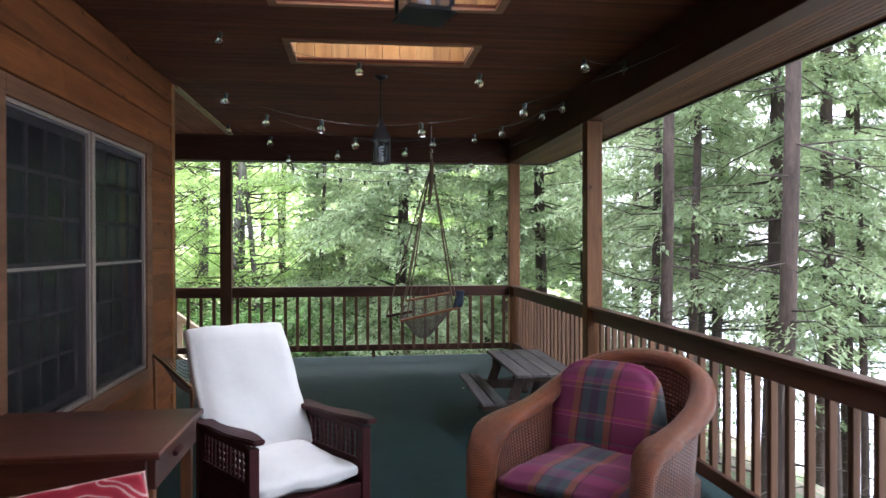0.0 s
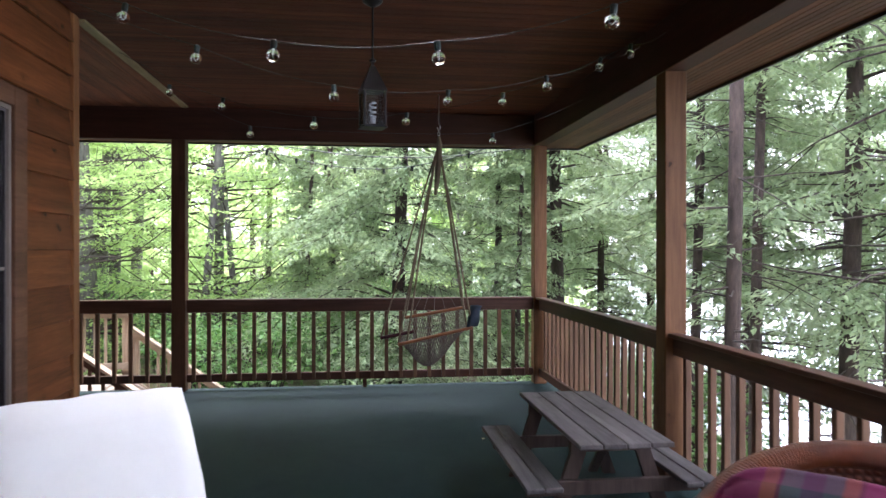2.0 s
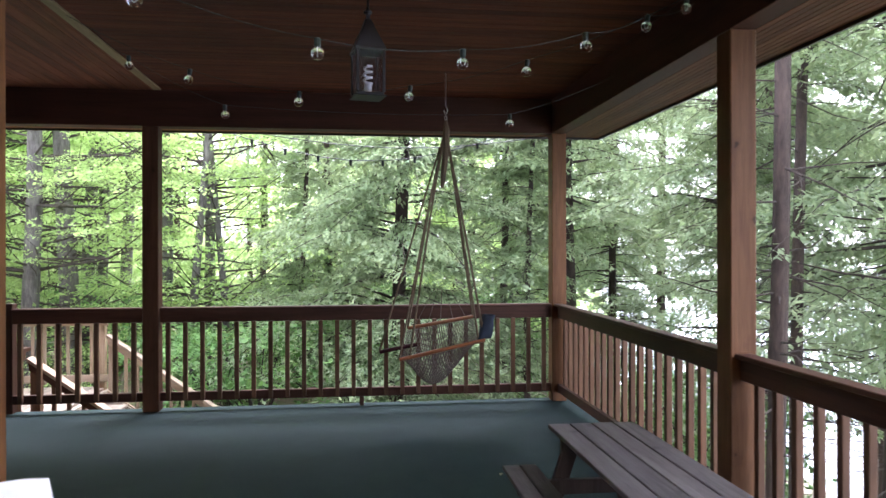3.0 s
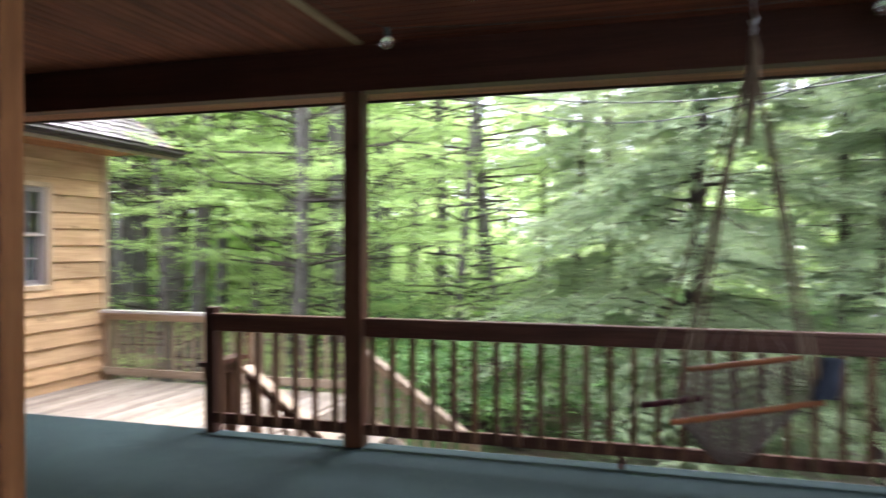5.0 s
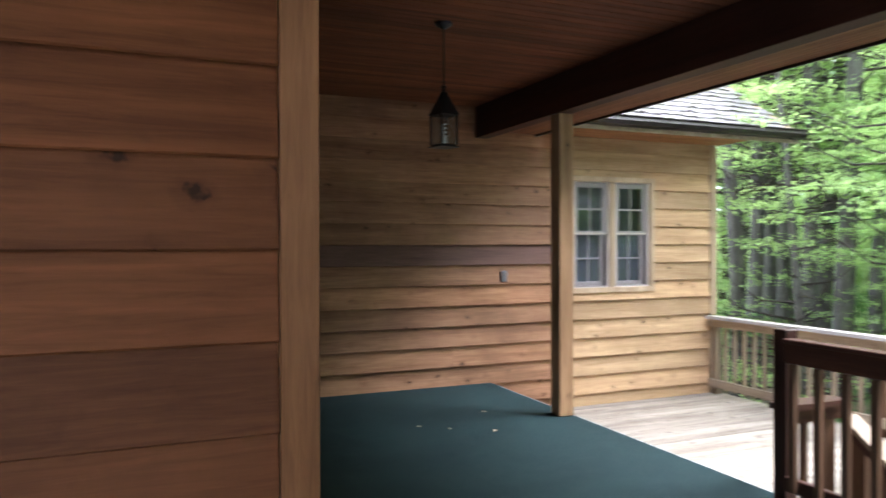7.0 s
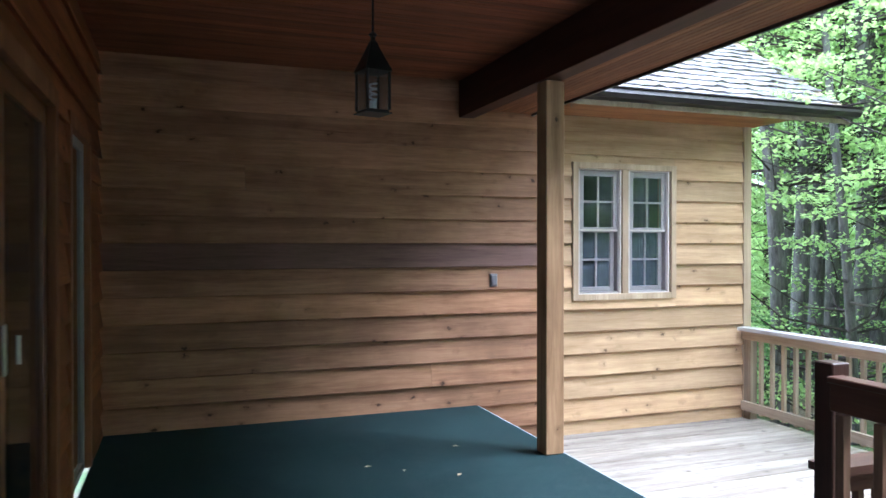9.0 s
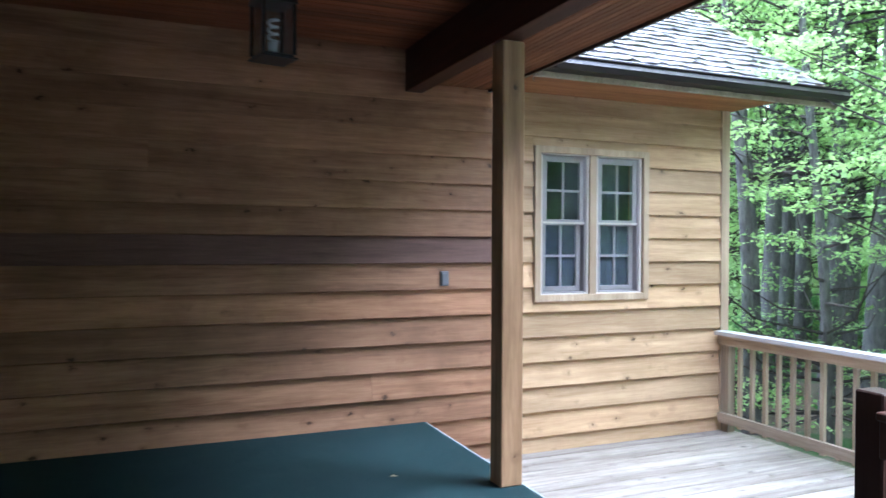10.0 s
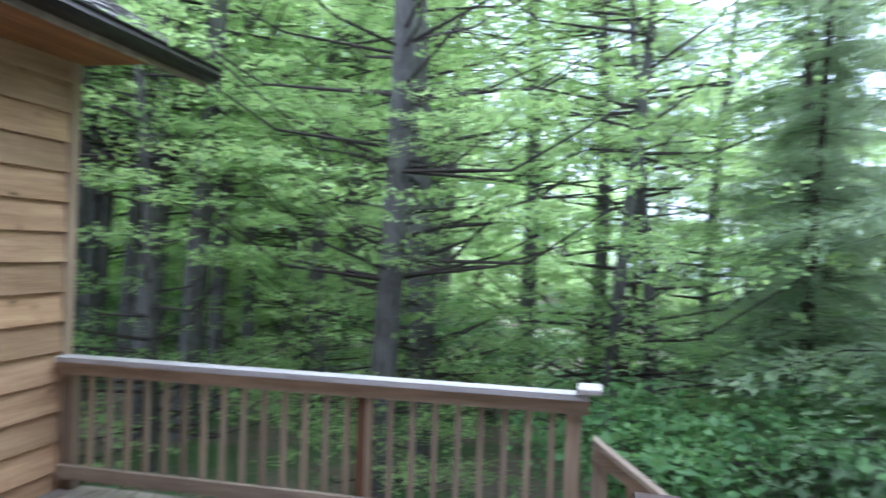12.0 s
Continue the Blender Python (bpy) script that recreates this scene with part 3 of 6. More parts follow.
def sash(parent, u0, u1, z0, z1, y, cols, rows, rail=0.045, mat=None):
    mat = mat or m_sash
    part("sash", boxes(frame_bars(u0, u1, z0, z1, rail, y - 0.015, y + 0.015), 0.003), mat, parent)
    iu0, iu1, iz0, iz1 = u0 + rail, u1 - rail, z0 + rail, z1 - rail
    bars = []
    for c in range(1, cols):
        u = iu0 + (iu1 - iu0) * c / cols
        bars.append(((u - 0.010, y - 0.010, iz0), (u + 0.010, y + 0.010, iz1)))
    for r in range(1, rows):
        z = iz0 + (iz1 - iz0) * r / rows
        for c in range(cols):
            a = iu0 + (iu1 - iu0) * c / cols + (0.010 if c else 0)
            b = iu0 + (iu1 - iu0) * (c + 1) / cols - (0.010 if c < cols - 1 else 0)
            bars.append(((a, y - 0.009, z - 0.010), (b, y + 0.009, z + 0.010)))
    for lo, hi in bars:
        part("muntin", box(lo, hi), mat, parent)
    part("pane", box((iu0, y - 0.003, iz0), (iu1, y + 0.003, iz1)), m_glass, parent).visible_shadow = False


def double_hung(parent, u0, u1, z0, z1, zm, cols, rows, mat, edge):
    """One unit: pale cladding edge, upper sash outside, lower sash set back."""
    part("frame", boxes(frame_bars(u0, u1, z0, z1, 0.022, -0.028, 0.05), 0.002), edge, parent)
    part("jamb", boxes(frame_bars(u0 + 0.022, u1 - 0.022, z0 + 0.022, z1 - 0.022, 0.012, -0.012, 0.10)), mat, parent)
    sash(parent, u0 + 0.034, u1 - 0.034, zm - 0.02, z1 - 0.034, 0.012, cols, rows, 0.045, mat)
    sash(parent, u0 + 0.045, u1 - 0.045, z0 + 0.034, zm + 0.02, 0.046, cols, rows, 0.045, mat)
    if edge is m_edge_dim:
        part("insect_screen", box((u0 + 0.036, -0.009, z0 + 0.036), (u1 - 0.036, -0.008, z1 - 0.036)), m_screen, parent)
    part("screen_rail", box((u0 + 0.036, -0.012, zm - 0.012), (u1 - 0.036, -0.004, zm + 0.004)), edge, parent)


m_pale = plain("pale_window_edge", (0.54, 0.46, 0.39), 0.45, 0.0, 0.06)
m_edge_dim = plain("taupe_window_edge", (0.26, 0.21, 0.18), 0.45, 0.0, 0.08)
m_screen, n, l, p = nodes("charcoal_insect_screen")
p.inputs["Base Color"].default_value = (0.010, 0.009, 0.011, 1)
p.inputs["Roughness"].default_value = 0.9
see = n.new("ShaderNodeBsdfTransparent")
mx = n.new("ShaderNodeMixShader")
mx.inputs[0].default_value = 0.30
l.new(see.outputs[0], mx.inputs[1])
l.new(p.outputs[0], mx.inputs[2])
l.new(mx.outputs[0], n["Material Output"].inputs[0])
m_pane_dark = plain("dark_curtain", (0.05, 0.05, 0.07), 0.9)

w1 = tagged(new("window_1"), "tall double-hung window pair with many small panes and grey sashes", "window", kind="structure")
w1.matrix_basis = pose(HX - 0.03, 0, 0, 0, 0, 90)
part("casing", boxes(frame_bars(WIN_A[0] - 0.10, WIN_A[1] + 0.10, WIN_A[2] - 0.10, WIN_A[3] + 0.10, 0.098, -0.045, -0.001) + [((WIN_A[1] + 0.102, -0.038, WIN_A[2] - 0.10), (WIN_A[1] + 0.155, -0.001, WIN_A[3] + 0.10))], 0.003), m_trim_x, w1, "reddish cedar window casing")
part("mullion", box((-4.915, -0.04, WIN_A[2]), (-4.865, 0.06, WIN_A[3]), 0.003), m_frame, w1)
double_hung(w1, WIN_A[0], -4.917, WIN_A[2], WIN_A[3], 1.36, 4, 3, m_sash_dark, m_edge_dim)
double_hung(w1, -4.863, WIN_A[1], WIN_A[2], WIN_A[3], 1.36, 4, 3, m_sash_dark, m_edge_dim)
w2 = tagged(new("window_2"), "pair of small double-hung windows with taupe sashes in the wing", "window", kind="structure")
w2.matrix_basis = pose(WX - 0.03, 0, 0, 0, 0, 90)
part("casing", boxes(frame_bars(WIN_B[0] - 0.06, WIN_B[1] + 0.07, WIN_B[2] - 0.045, WIN_B[3] + 0.045, 0.058, -0.05, -0.001), 0.003), m_casing, w2, "honey cedar window casing")
mu = (WIN_B[0] + WIN_B[1]) / 2
part("mullion", box((mu - 0.035, -0.044, WIN_B[2]), (mu + 0.035, 0.06, WIN_B[3]), 0.003), m_casing, w2)
double_hung(w2, WIN_B[0], mu - 0.037, WIN_B[2], WIN_B[3], 1.575, 2, 2, m_sash, m_pale)
double_hung(w2, mu + 0.037, WIN_B[1], WIN_B[2], WIN_B[3], 1.575, 2, 2, m_sash, m_pale)
m_screen_pale, n, l, p = nodes("grey_insect_screen")
p.inputs["Base Color"].default_value = (0.13, 0.14, 0.17, 1)
p.inputs["Roughness"].default_value = 0.8
see = n.new("ShaderNodeBsdfTransparent")
mx = n.new("ShaderNodeMixShader")
mx.inputs[0].default_value = 0.34
l.new(see.outputs[0], mx.inputs[1])
l.new(p.outputs[0], mx.inputs[2])
l.new(mx.outputs[0], n["Material Output"].inputs[0])
for a, b in ((WIN_B[0] + 0.036, mu - 0.073), (mu + 0.073, WIN_B[1] - 0.036)):
    part("insect_screen", box((a, 0.058, WIN_B[2] + 0.036), (b, 0.059, 1.56)), m_screen_pale, w2, "grey insect screen over the lower sash")
# curtains inside the wing window
for a, b in ((WIN_B[0] + 0.02, WIN_B[0] + 0.18), (WIN_B[1] - 0.16, WIN_B[1] - 0.02)):
    bm = bmesh.new()
    k = 14
    pts = [(WX - 0.30 + 0.012 * math.sin(i * 1.9), a + (b - a) * i / k) for i in range(k + 1)]
    lo = [bm.verts.new((px, py, 0.98)) for px, py in pts] + [bm.verts.new((px - 0.004, py, 0.98)) for px, py in reversed(pts)]
    hi = [bm.verts.new((v.co.x, v.co.y, 2.16)) for v in lo]
    for i in range(len(lo)):
        bm.faces.new((lo[i], lo[(i + 1) % len(lo)], hi[(i + 1) % len(lo)], hi[i]))
    put("curtain", done("curtain", bm, m_pane_dark), label="dark folded curtain behind the wing window", category="curtain", group="curtains")

d1 = tagged(new("door_1"), "dark glazed door with a pale latch plate in a cedar frame", "door", kind="structure")
d1.matrix_basis = pose(0, HY - 0.03, 0, 0, 0, 180)
part("casing", boxes(frame_bars(-DOOR[1] - 0.09, -DOOR[0] + 0.09, -0.07, DOOR[3] + 0.09, 0.09, -0.04, -0.001)[:2] + [((-DOOR[1] - 0.0, -0.04, DOOR[3]), (-DOOR[0] + 0.0, -0.001, DOOR[3] + 0.09))], 0.003), m_trim_z, d1, "reddish cedar door casing")
dm = -(DOOR[0] + DOOR[1]) / 2
for a, b in ((-DOOR[1], dm), (dm, -DOOR[0])):
    part("door_frame", boxes(frame_bars(a + 0.004, b - 0.004, 0.01, DOOR[3] - 0.004, 0.085, 0.0, 0.04), 0.003), m_desk_leg, d1)
    part("pane", box((a + 0.089, 0.016, 0.095), (b - 0.089, 0.022, DOOR[3] - 0.09)), m_glass, d1)
part("latch_plate", box((dm + 0.03, -0.012, 0.98), (dm + 0.065, -0.001, 1.16), 0.003), m_steel, d1, "pale metal latch plate")
part("door_handle", rod(bmesh.new(), (dm + 0.048, -0.05, 1.02), (dm + 0.048, -0.05, 1.12), 0.008), m_steel, d1)
w3 = tagged(new("window_3"), "narrow tall fixed window with dark glass beside the door", "window", kind="structure")
w3.matrix_basis = pose(0, HY - 0.03, 0, 0, 0, 180)
part("casing", boxes([((-SIDE[1] - 0.07, -0.04, 0.0), (-SIDE[1], -0.001, SIDE[3] + 0.07)), ((-SIDE[0], -0.04, 0.0), (-SIDE[0] + 0.07, -0.001, SIDE[3] + 0.07)), ((-SIDE[1], -0.04, SIDE[3]), (-SIDE[0], -0.001, SIDE[3] + 0.07))], 0.003), m_trim_z, w3)
part("sash", boxes(frame_bars(-SIDE[1], -SIDE[0], 0.0, SIDE[3], 0.05, 0.0, 0.04), 0.003), m_sash, w3)
part("pane", box((-SIDE[1] + 0.05, 0.016, 0.05), (-SIDE[0] - 0.05, 0.022, SIDE[3] - 0.05)), m_glass, w3)

# ---- wing: corner boards, eave, gutter, roof ----
put("trim_corner", done("trim_corner", boxes([((HX - 0.02, HY - 0.085, 0.0), (HX + 0.004, HY + 0.006, CEIL)), ((HX - 0.09, HY - 0.03, 0.0), (HX - 0.022, HY - 0.004, CEIL))], 0.003), m_corner), kind="structure", label="light cedar corner board of the house wall")
put("trim_wing_corner", done("trim_wing_corner", boxes([((WX - 0.03, WY - 0.075, -0.5), (WX + 0.008, WY + 0.02, 2.66)), ((WX - 0.1, WY + 0.001, -0.5), (WX - 0.032, WY + 0.02, 2.66))], 0.003), m_casing), kind="structure", label="honey cedar corner board of the wing")
EX, EZ, SL = -8.22, 2.77, 0.69
RY0, RY1 = 0.74, 3.90
put("soffit_wing", done("soffit_wing", box((WX - 0.02, RY0, 2.645), (EX, WY + 0.05, 2.66)), m_trim_y), kind="structure", label="honey cedar soffit under the wing eave")
put("fascia_wing", done("fascia_wing", boxes([((EX, RY0, 2.635), (EX + 0.02, RY1, 2.73)), ((EX - 0.001, RY0, 2.60), (EX + 0.001, RY0 + 0.01, 2.635))], 0.002), m_drail), kind="structure", label="pale weathered fascia board of the wing")
prof = [(0.0, 0.0), (0.09, 0.01), (0.115, 0.05), (0.105, 0.085), (0.12, 0.095), (0.12, 0.105), (0.1, 0.105), (0.09, 0.06), (0.075, 0.02), (0.01, 0.012), (0.01, 0.10), (0.0, 0.10)]
bm = bmesh.new()
ends = [[bm.verts.new((EX + 0.021 + px, yy, EZ - 0.09 + pz)) for px, pz in prof] for yy in (RY0, RY1 + 0.03)]
for i in range(len(prof)):
    bm.faces.new((ends[0][i], ends[0][(i + 1) % len(prof)], ends[1][(i + 1) % len(prof)], ends[1][i]))
bm.faces.new(ends[0][::-1])
bm.faces.new(ends[1])
put("gutter", done("gutter", bm, m_gutter), label="dark brown metal rain gutter along the wing eave", category="gutter")
ang = math.degrees(math.atan(SL))
RIDGE = 3.2
bm = bmesh.new()
lo = Vector((EX + 0.01, 0, EZ - 0.03))
for yy0, yy1 in ((RY0, RY1),):
    q = [(EX + 0.03, EZ - 0.045), (EX + 0.03, EZ), (EX - RIDGE, EZ + (RIDGE + 0.03) * SL), (EX - RIDGE, EZ + (RIDGE + 0.03) * SL - 0.045)]
    a = [bm.verts.new((px, yy0, pz)) for px, pz in q]
    b = [bm.verts.new((px, yy1, pz)) for px, pz in q]
    for i in range(4):
        bm.faces.new((a[i], b[i], b[(i + 1) % 4], a[(i + 1) % 4]))
    bm.faces.new(a)
    bm.faces.new(b[::-1])
put("roof_wing", done("roof_wing", bm, m_drail), kind="structure", label="pitched roof of the wing under grey shingles")
bm = bmesh.new()
q = [(EX + 0.02, 2.62), (EX + 0.02, EZ - 0.05), (EX - RIDGE, EZ - 0.05 + RIDGE * SL), (EX - RIDGE, EZ - 0.25 + RIDGE * SL)]
for yy0, yy1 in ((RY1 - 0.05, RY1 - 0.02),):
    a = [bm.verts.new((px, yy0, pz)) for px, pz in q]
    b = [bm.verts.new((px, yy1, pz)) for px, pz in q]
    for i in range(4):
        bm.faces.new((a[i], b[i], b[(i + 1) % 4], a[(i + 1) % 4]))
    bm.faces.new(a)
    bm.faces.new(b[::-1])
put("trim_rake", done("trim_rake", bm, m_drail), kind="structure", label="pale rake board of the wing gable")
put("wall_gable", done("wall_gable", boxes([((WX - 0.6 - 0.5 * i, WY - 0.16, 2.6), (WX - 0.1 - 0.5 * i, WY, 2.95 + 0.34 * i)) for i in range(6)]), m_wing), kind="structure", label="honey cedar gable wall of the wing")

# outlet cover on the wing wall
t = thing("outlet", pose(WX + 0.0, 0.262, 1.115), "small grey weatherproof outlet cover on the cedar siding", "outlet")
part("plate", box((-0.004, -0.035, -0.058), (0.014, 0.035, 0.058), 0.004), m_outlet, t)
part("lid", box((0.014, -0.026, -0.046), (0.024, 0.026, 0.046), 0.004), m_outlet, t)

# ---- deck ----
DX = -5.13
put("deck_frame", done("deck_frame", boxes([((WX, 0.115, DECK - 0.26), (DX, WY + 0.03, DECK - 0.032))]), m_deck), kind="structure", label="timber frame of the low deck")
put("deck_step", done("deck_step", boxes([((-7.15, 0.116, DECK), (-5.06, 0.40, DECK + 0.175))], 0.005), m_deck), kind="structure", label="bleached wooden step between porch and deck")


def deck_rail(m, L, label, group="deck railings", slope=0.0, posts=(0.0,), h=0.94, dark=False):
    """Rail with pale cap, balusters and posts; slope: fall for each metre of run."""
    t = thing("deck_railing", m, label, "railing", group)
    def bar(z0, z1, y0, y1):
        bm = bmesh.new()
        a = [bm.verts.new((0, yy, zz)) for yy, zz in ((y0, z0), (y1, z0), (y1, z1), (y0, z1))]
        b = [bm.verts.new((L, yy, zz - slope * L)) for yy, zz in ((y0, z0), (y1, z0), (y1, z1), (y0, z1))]
        for i in range(4):
            bm.faces.new((a[i], b[i], b[(i + 1) % 4], a[(i + 1) % 4]))
        bm.faces.new(a[::-1])
        bm.faces.new(b)
        return bm
    part("cap_rail", bar(h - 0.035, h, -0.07, 0.07), m_rail_x if dark and not slope else m_dcap if not slope else m_drail, t, "flat cap rail")
    part("top_rail", bar(h - 0.125, h - 0.036, -0.02, 0.02), m_rail_x if dark else m_drail, t)
    part("bottom_rail", bar(0.09, 0.18, -0.02, 0.02), m_rail_x if dark else m_drail, t)
    k = max(1, round(L / 0.145))
    for i in range(k):
        x = (i + 0.5) * L / k
        put("baluster", me_db_dark if dark else me_db, t, pose(x, 0.038, -slope * x))
    for x in posts:
        # backlit middle post: its shade is put in as the darker baluster wood
        if x == 2.2:
            part("post", box((x - 0.045, 0.021, -0.5), (x + 0.045, 0.111, h - 0.127), 0.004), m_bal, t, "post in darker wood that stands in for its shade")
            continue
        part("post", box((x - 0.045, -0.045 + 0.066, -0.5 - slope * x), (x + 0.045, 0.045 + 0.066, h - 0.037 - slope * x), 0.004), m_bal if dark else m_dbal, t)
    return t


m_dcap = wood("bleached_cap_rail", (0.34, 0.31, 0.28), (0.58, 0.54, 0.50), 0, 0.75)
me_db = done("deck_baluster", box((-0.018, -0.018, 0.06), (0.018, 0.018, 0.82), 0.002), m_dbal)
me_db_dark = done("deck_baluster", box((-0.018, -0.018, 0.06), (0.018, 0.018, 0.82), 0.002), m_bal)
deck_rail(pose(WX + 0.03, 3.05, DECK), DX - WX - 0.03, "weathered pale deck railing along the outer edge", posts=(0.04, 2.2, DX - WX - 0.12))
deck_rail(pose(DX, 0.16, DECK, 0, 0, 90), 0.50, "short dark-stained deck railing beside the stairs", posts=(0.46,), h=0.86, dark=True)
SLP = 0.72
deck_rail(pose(DX + 0.03, 0.72, DECK - 0.15), 1.55, "dark sloping stair railing with bleached cap beside the porch", slope=SLP, posts=(0.04, 1.45), h=0.90, dark=True)
deck_rail(pose(DX + 0.03, 2.96, DECK - 0.19), 1.55, "weathered sloping stair railing on the far side", slope=SLP, posts=(0.04, 1.45), h=0.90)
cap = put("rail_cap", done("rail_cap", box((-0.07, -0.09, 0), (0.07, 0.13, 0.035), 0.006), m_dcap), m=pose(DX, 3.05, DECK + 0.945), label="bleached board cap on the stair newel", category="post cap")
st = thing("stairs", pose(DX, 1.84, DECK), "weathered wooden stairs down to the forest floor", "stairs")
for i in range(5):
    part("tread", box((0.02 + 0.25 * i, -1.04, -0.18 * (i + 1) - 0.035), (0.30 + 0.25 * i, 1.04, -0.18 * (i + 1)), 0.005), m_deck, st)
for yy in (-1.08, 1.045):
    bm = bmesh.new()
    q = [(0.0, -0.02), (0.0, -0.33), (1.42, -1.25), (1.42, -0.95)]
    a = [bm.verts.new((px, yy, pz)) for px, pz in q]
    b = [bm.verts.new((px, yy + 0.035, pz)) for px, pz in q]
    for i in range(4):
        bm.faces.new((a[i], b[i], b[(i + 1) % 4], a[(i + 1) % 4]))
    bm.faces.new(a)
    bm.faces.new(b[::-1])
    part("stringer", bm, m_deck, st)

# ---- trees ----
def leaf_cloud(name, centres, dirs, size, aspect, per, spread, mat, rng, droop=0.0, flat=0.5):
    """Many small folded leaves round given points, all in one mesh."""
    n0 = len(centres)
    c = np.repeat(centres, per, axis=0) + rng.normal(0, 1, (n0 * per, 3)) * np.array(spread)
    d = np.repeat(dirs, per, axis=0) + rng.normal(0, 0.55, (n0 * per, 3))
    d[:, 2] -= droop
    d /= np.linalg.norm(d, axis=1)[:, None] + 1e-9
    up = rng.normal(0, flat, (n0 * per, 3)) + np.array([0, 0, 1.0])
    s = np.cross(d, up)
    s /= np.linalg.norm(s, axis=1)[:, None] + 1e-9
    nrm = np.cross(s, d)
    L = size * rng.uniform(0.6, 1.35, (n0 * per, 1))
    W = L * aspect
    p0 = c
    p1 = c + d * L * 0.45 + s * W * 0.5 - nrm * L * 0.06
    p2 = c + d * L
    p3 = c + d * L * 0.45 - s * W * 0.5 - nrm * L * 0.06
    verts = np.stack([p0, p1, p2, p3], axis=1).reshape(-1, 3)
    m = n0 * per
    me = bpy.data.meshes.new(name)
    me.vertices.add(4 * m)
    me.vertices.foreach_set("co", verts.astype(np.float32).ravel())
    me.loops.add(4 * m)
    me.loops.foreach_set("vertex_index", np.arange(4 * m, dtype=np.int32))
    me.polygons.add(m)
    me.polygons.foreach_set("loop_start", np.arange(0, 4 * m, 4, dtype=np.int32))
    me.update()
    me.materials.append(mat)
    me.validate()
    return me


def trunk_mesh(h, r, rng, mat, lean=0.3):
    bm = bmesh.new()
    k = 12
    ph = rng.uniform(0, 6)
    pts = [(lean * math.sin(i / k * 2 + ph) * i / k, lean * math.cos(i / k * 2.6 + ph) * i / k, -1.0 + (h + 1.0) * i / k) for i in range(k + 1)]
    tube(bm, pts, [r * (1.35 if i == 0 else 1) * (1 - 0.5 * i / k) for i in range(k + 1)], 9)
    return done("trunk", bm, mat, True), pts


def at(pts, h, z):
    f = max(0.0, min(len(pts) - 1.001, (z + 1.0) / (h + 1.0) * (len(pts) - 1)))
    i = int(f)
    return np.array(pts[i]) * (1 - f + i) + np.array(pts[i + 1]) * (f - i)


def conifer(h, r, seed, z0, whorls, per_whorl, reach, sprays, per, size, label, bare=1.6):
    rng = np.random.default_rng(seed)
    t = thing("conifer_tree", Matrix.Identity(4), label, "tree", "forest conifers")
    tm, pts = trunk_mesh(h, r, rng, m_bark)
    put("trunk", tm, t)
    bm = bmesh.new()
    cs, ds = [], []
    for w in range(whorls):
        z = z0 + (h - z0) * ((w + rng.uniform(-0.4, 0.4)) / whorls) ** 1.05 if w else z0
        f = 1 - (z - z0) / (h - z0)
        for b in range(per_whorl):
            a = rng.uniform(0, 2 * math.pi)
            L = reach * (0.35 + 0.65 * f) * rng.uniform(0.4, 1.25)
            o = at(pts, h, z + rng.uniform(-0.4, 0.4))
            dv = np.array([math.cos(a), math.sin(a), 0.0])
            rise = rng.uniform(-0.1, 0.42)
            path = [o + dv * L * q + np.array([0, 0, L * (rise * q - 0.42 * q * q)]) for q in (0, 0.3, 0.65, 1.0)]
            tube(bm, path, [0.020 * L / 2.5 + 0.005, 0.011, 0.007, 0.003], 4)
            side = np.array([-dv[1], dv[0], 0])
            for k in range(sprays):
                q = 0.10 + 0.90 * (k + rng.uniform(0.0, 1.0)) / sprays
                base = o + dv * L * q + np.array([0, 0, L * (rise * q - 0.42 * q * q)])
                hand = 1 if k % 2 else -1
                wide = (0.18 + 0.36 * L * (1.05 - q)) * rng.uniform(0.5, 1.15)
                way = dv * 0.75 + side * hand
                way /= np.linalg.norm(way)
                steps = max(2, int(wide / 0.085))
                for j in range(1, steps + 1):
                    f2 = j / steps
                    cs.append(base + way * wide * f2 + np.array([0, 0, -0.30 * wide * f2 * f2]))
                    ds.append(way * 1.1 + np.array([0, 0, -0.35 * f2]))
    for k in range(int(bare * 14)):
        z = rng.uniform(0.5, max(z0, 1.5) + 2)
        a = rng.uniform(0, 2 * math.pi)
        L = rng.uniform(0.5, 1.6)
        o = at(pts, h, z)
        dv = np.array([math.cos(a), math.sin(a), rng.uniform(-0.35, 0.15)])
        tube(bm, [o, o + dv * L * 0.5, o + dv * L + np.array([0, 0, rng.uniform(-0.2, 0.2)])], [0.011, 0.007, 0.002], 4)
    part("limb", bm, m_twig, t)
    put("crown", leaf_cloud("crown", np.array(cs), np.array(ds), size, 0.34, per, (0.045, 0.045, 0.022), m_needle, rng, 0.22, 0.28), t)
    return t


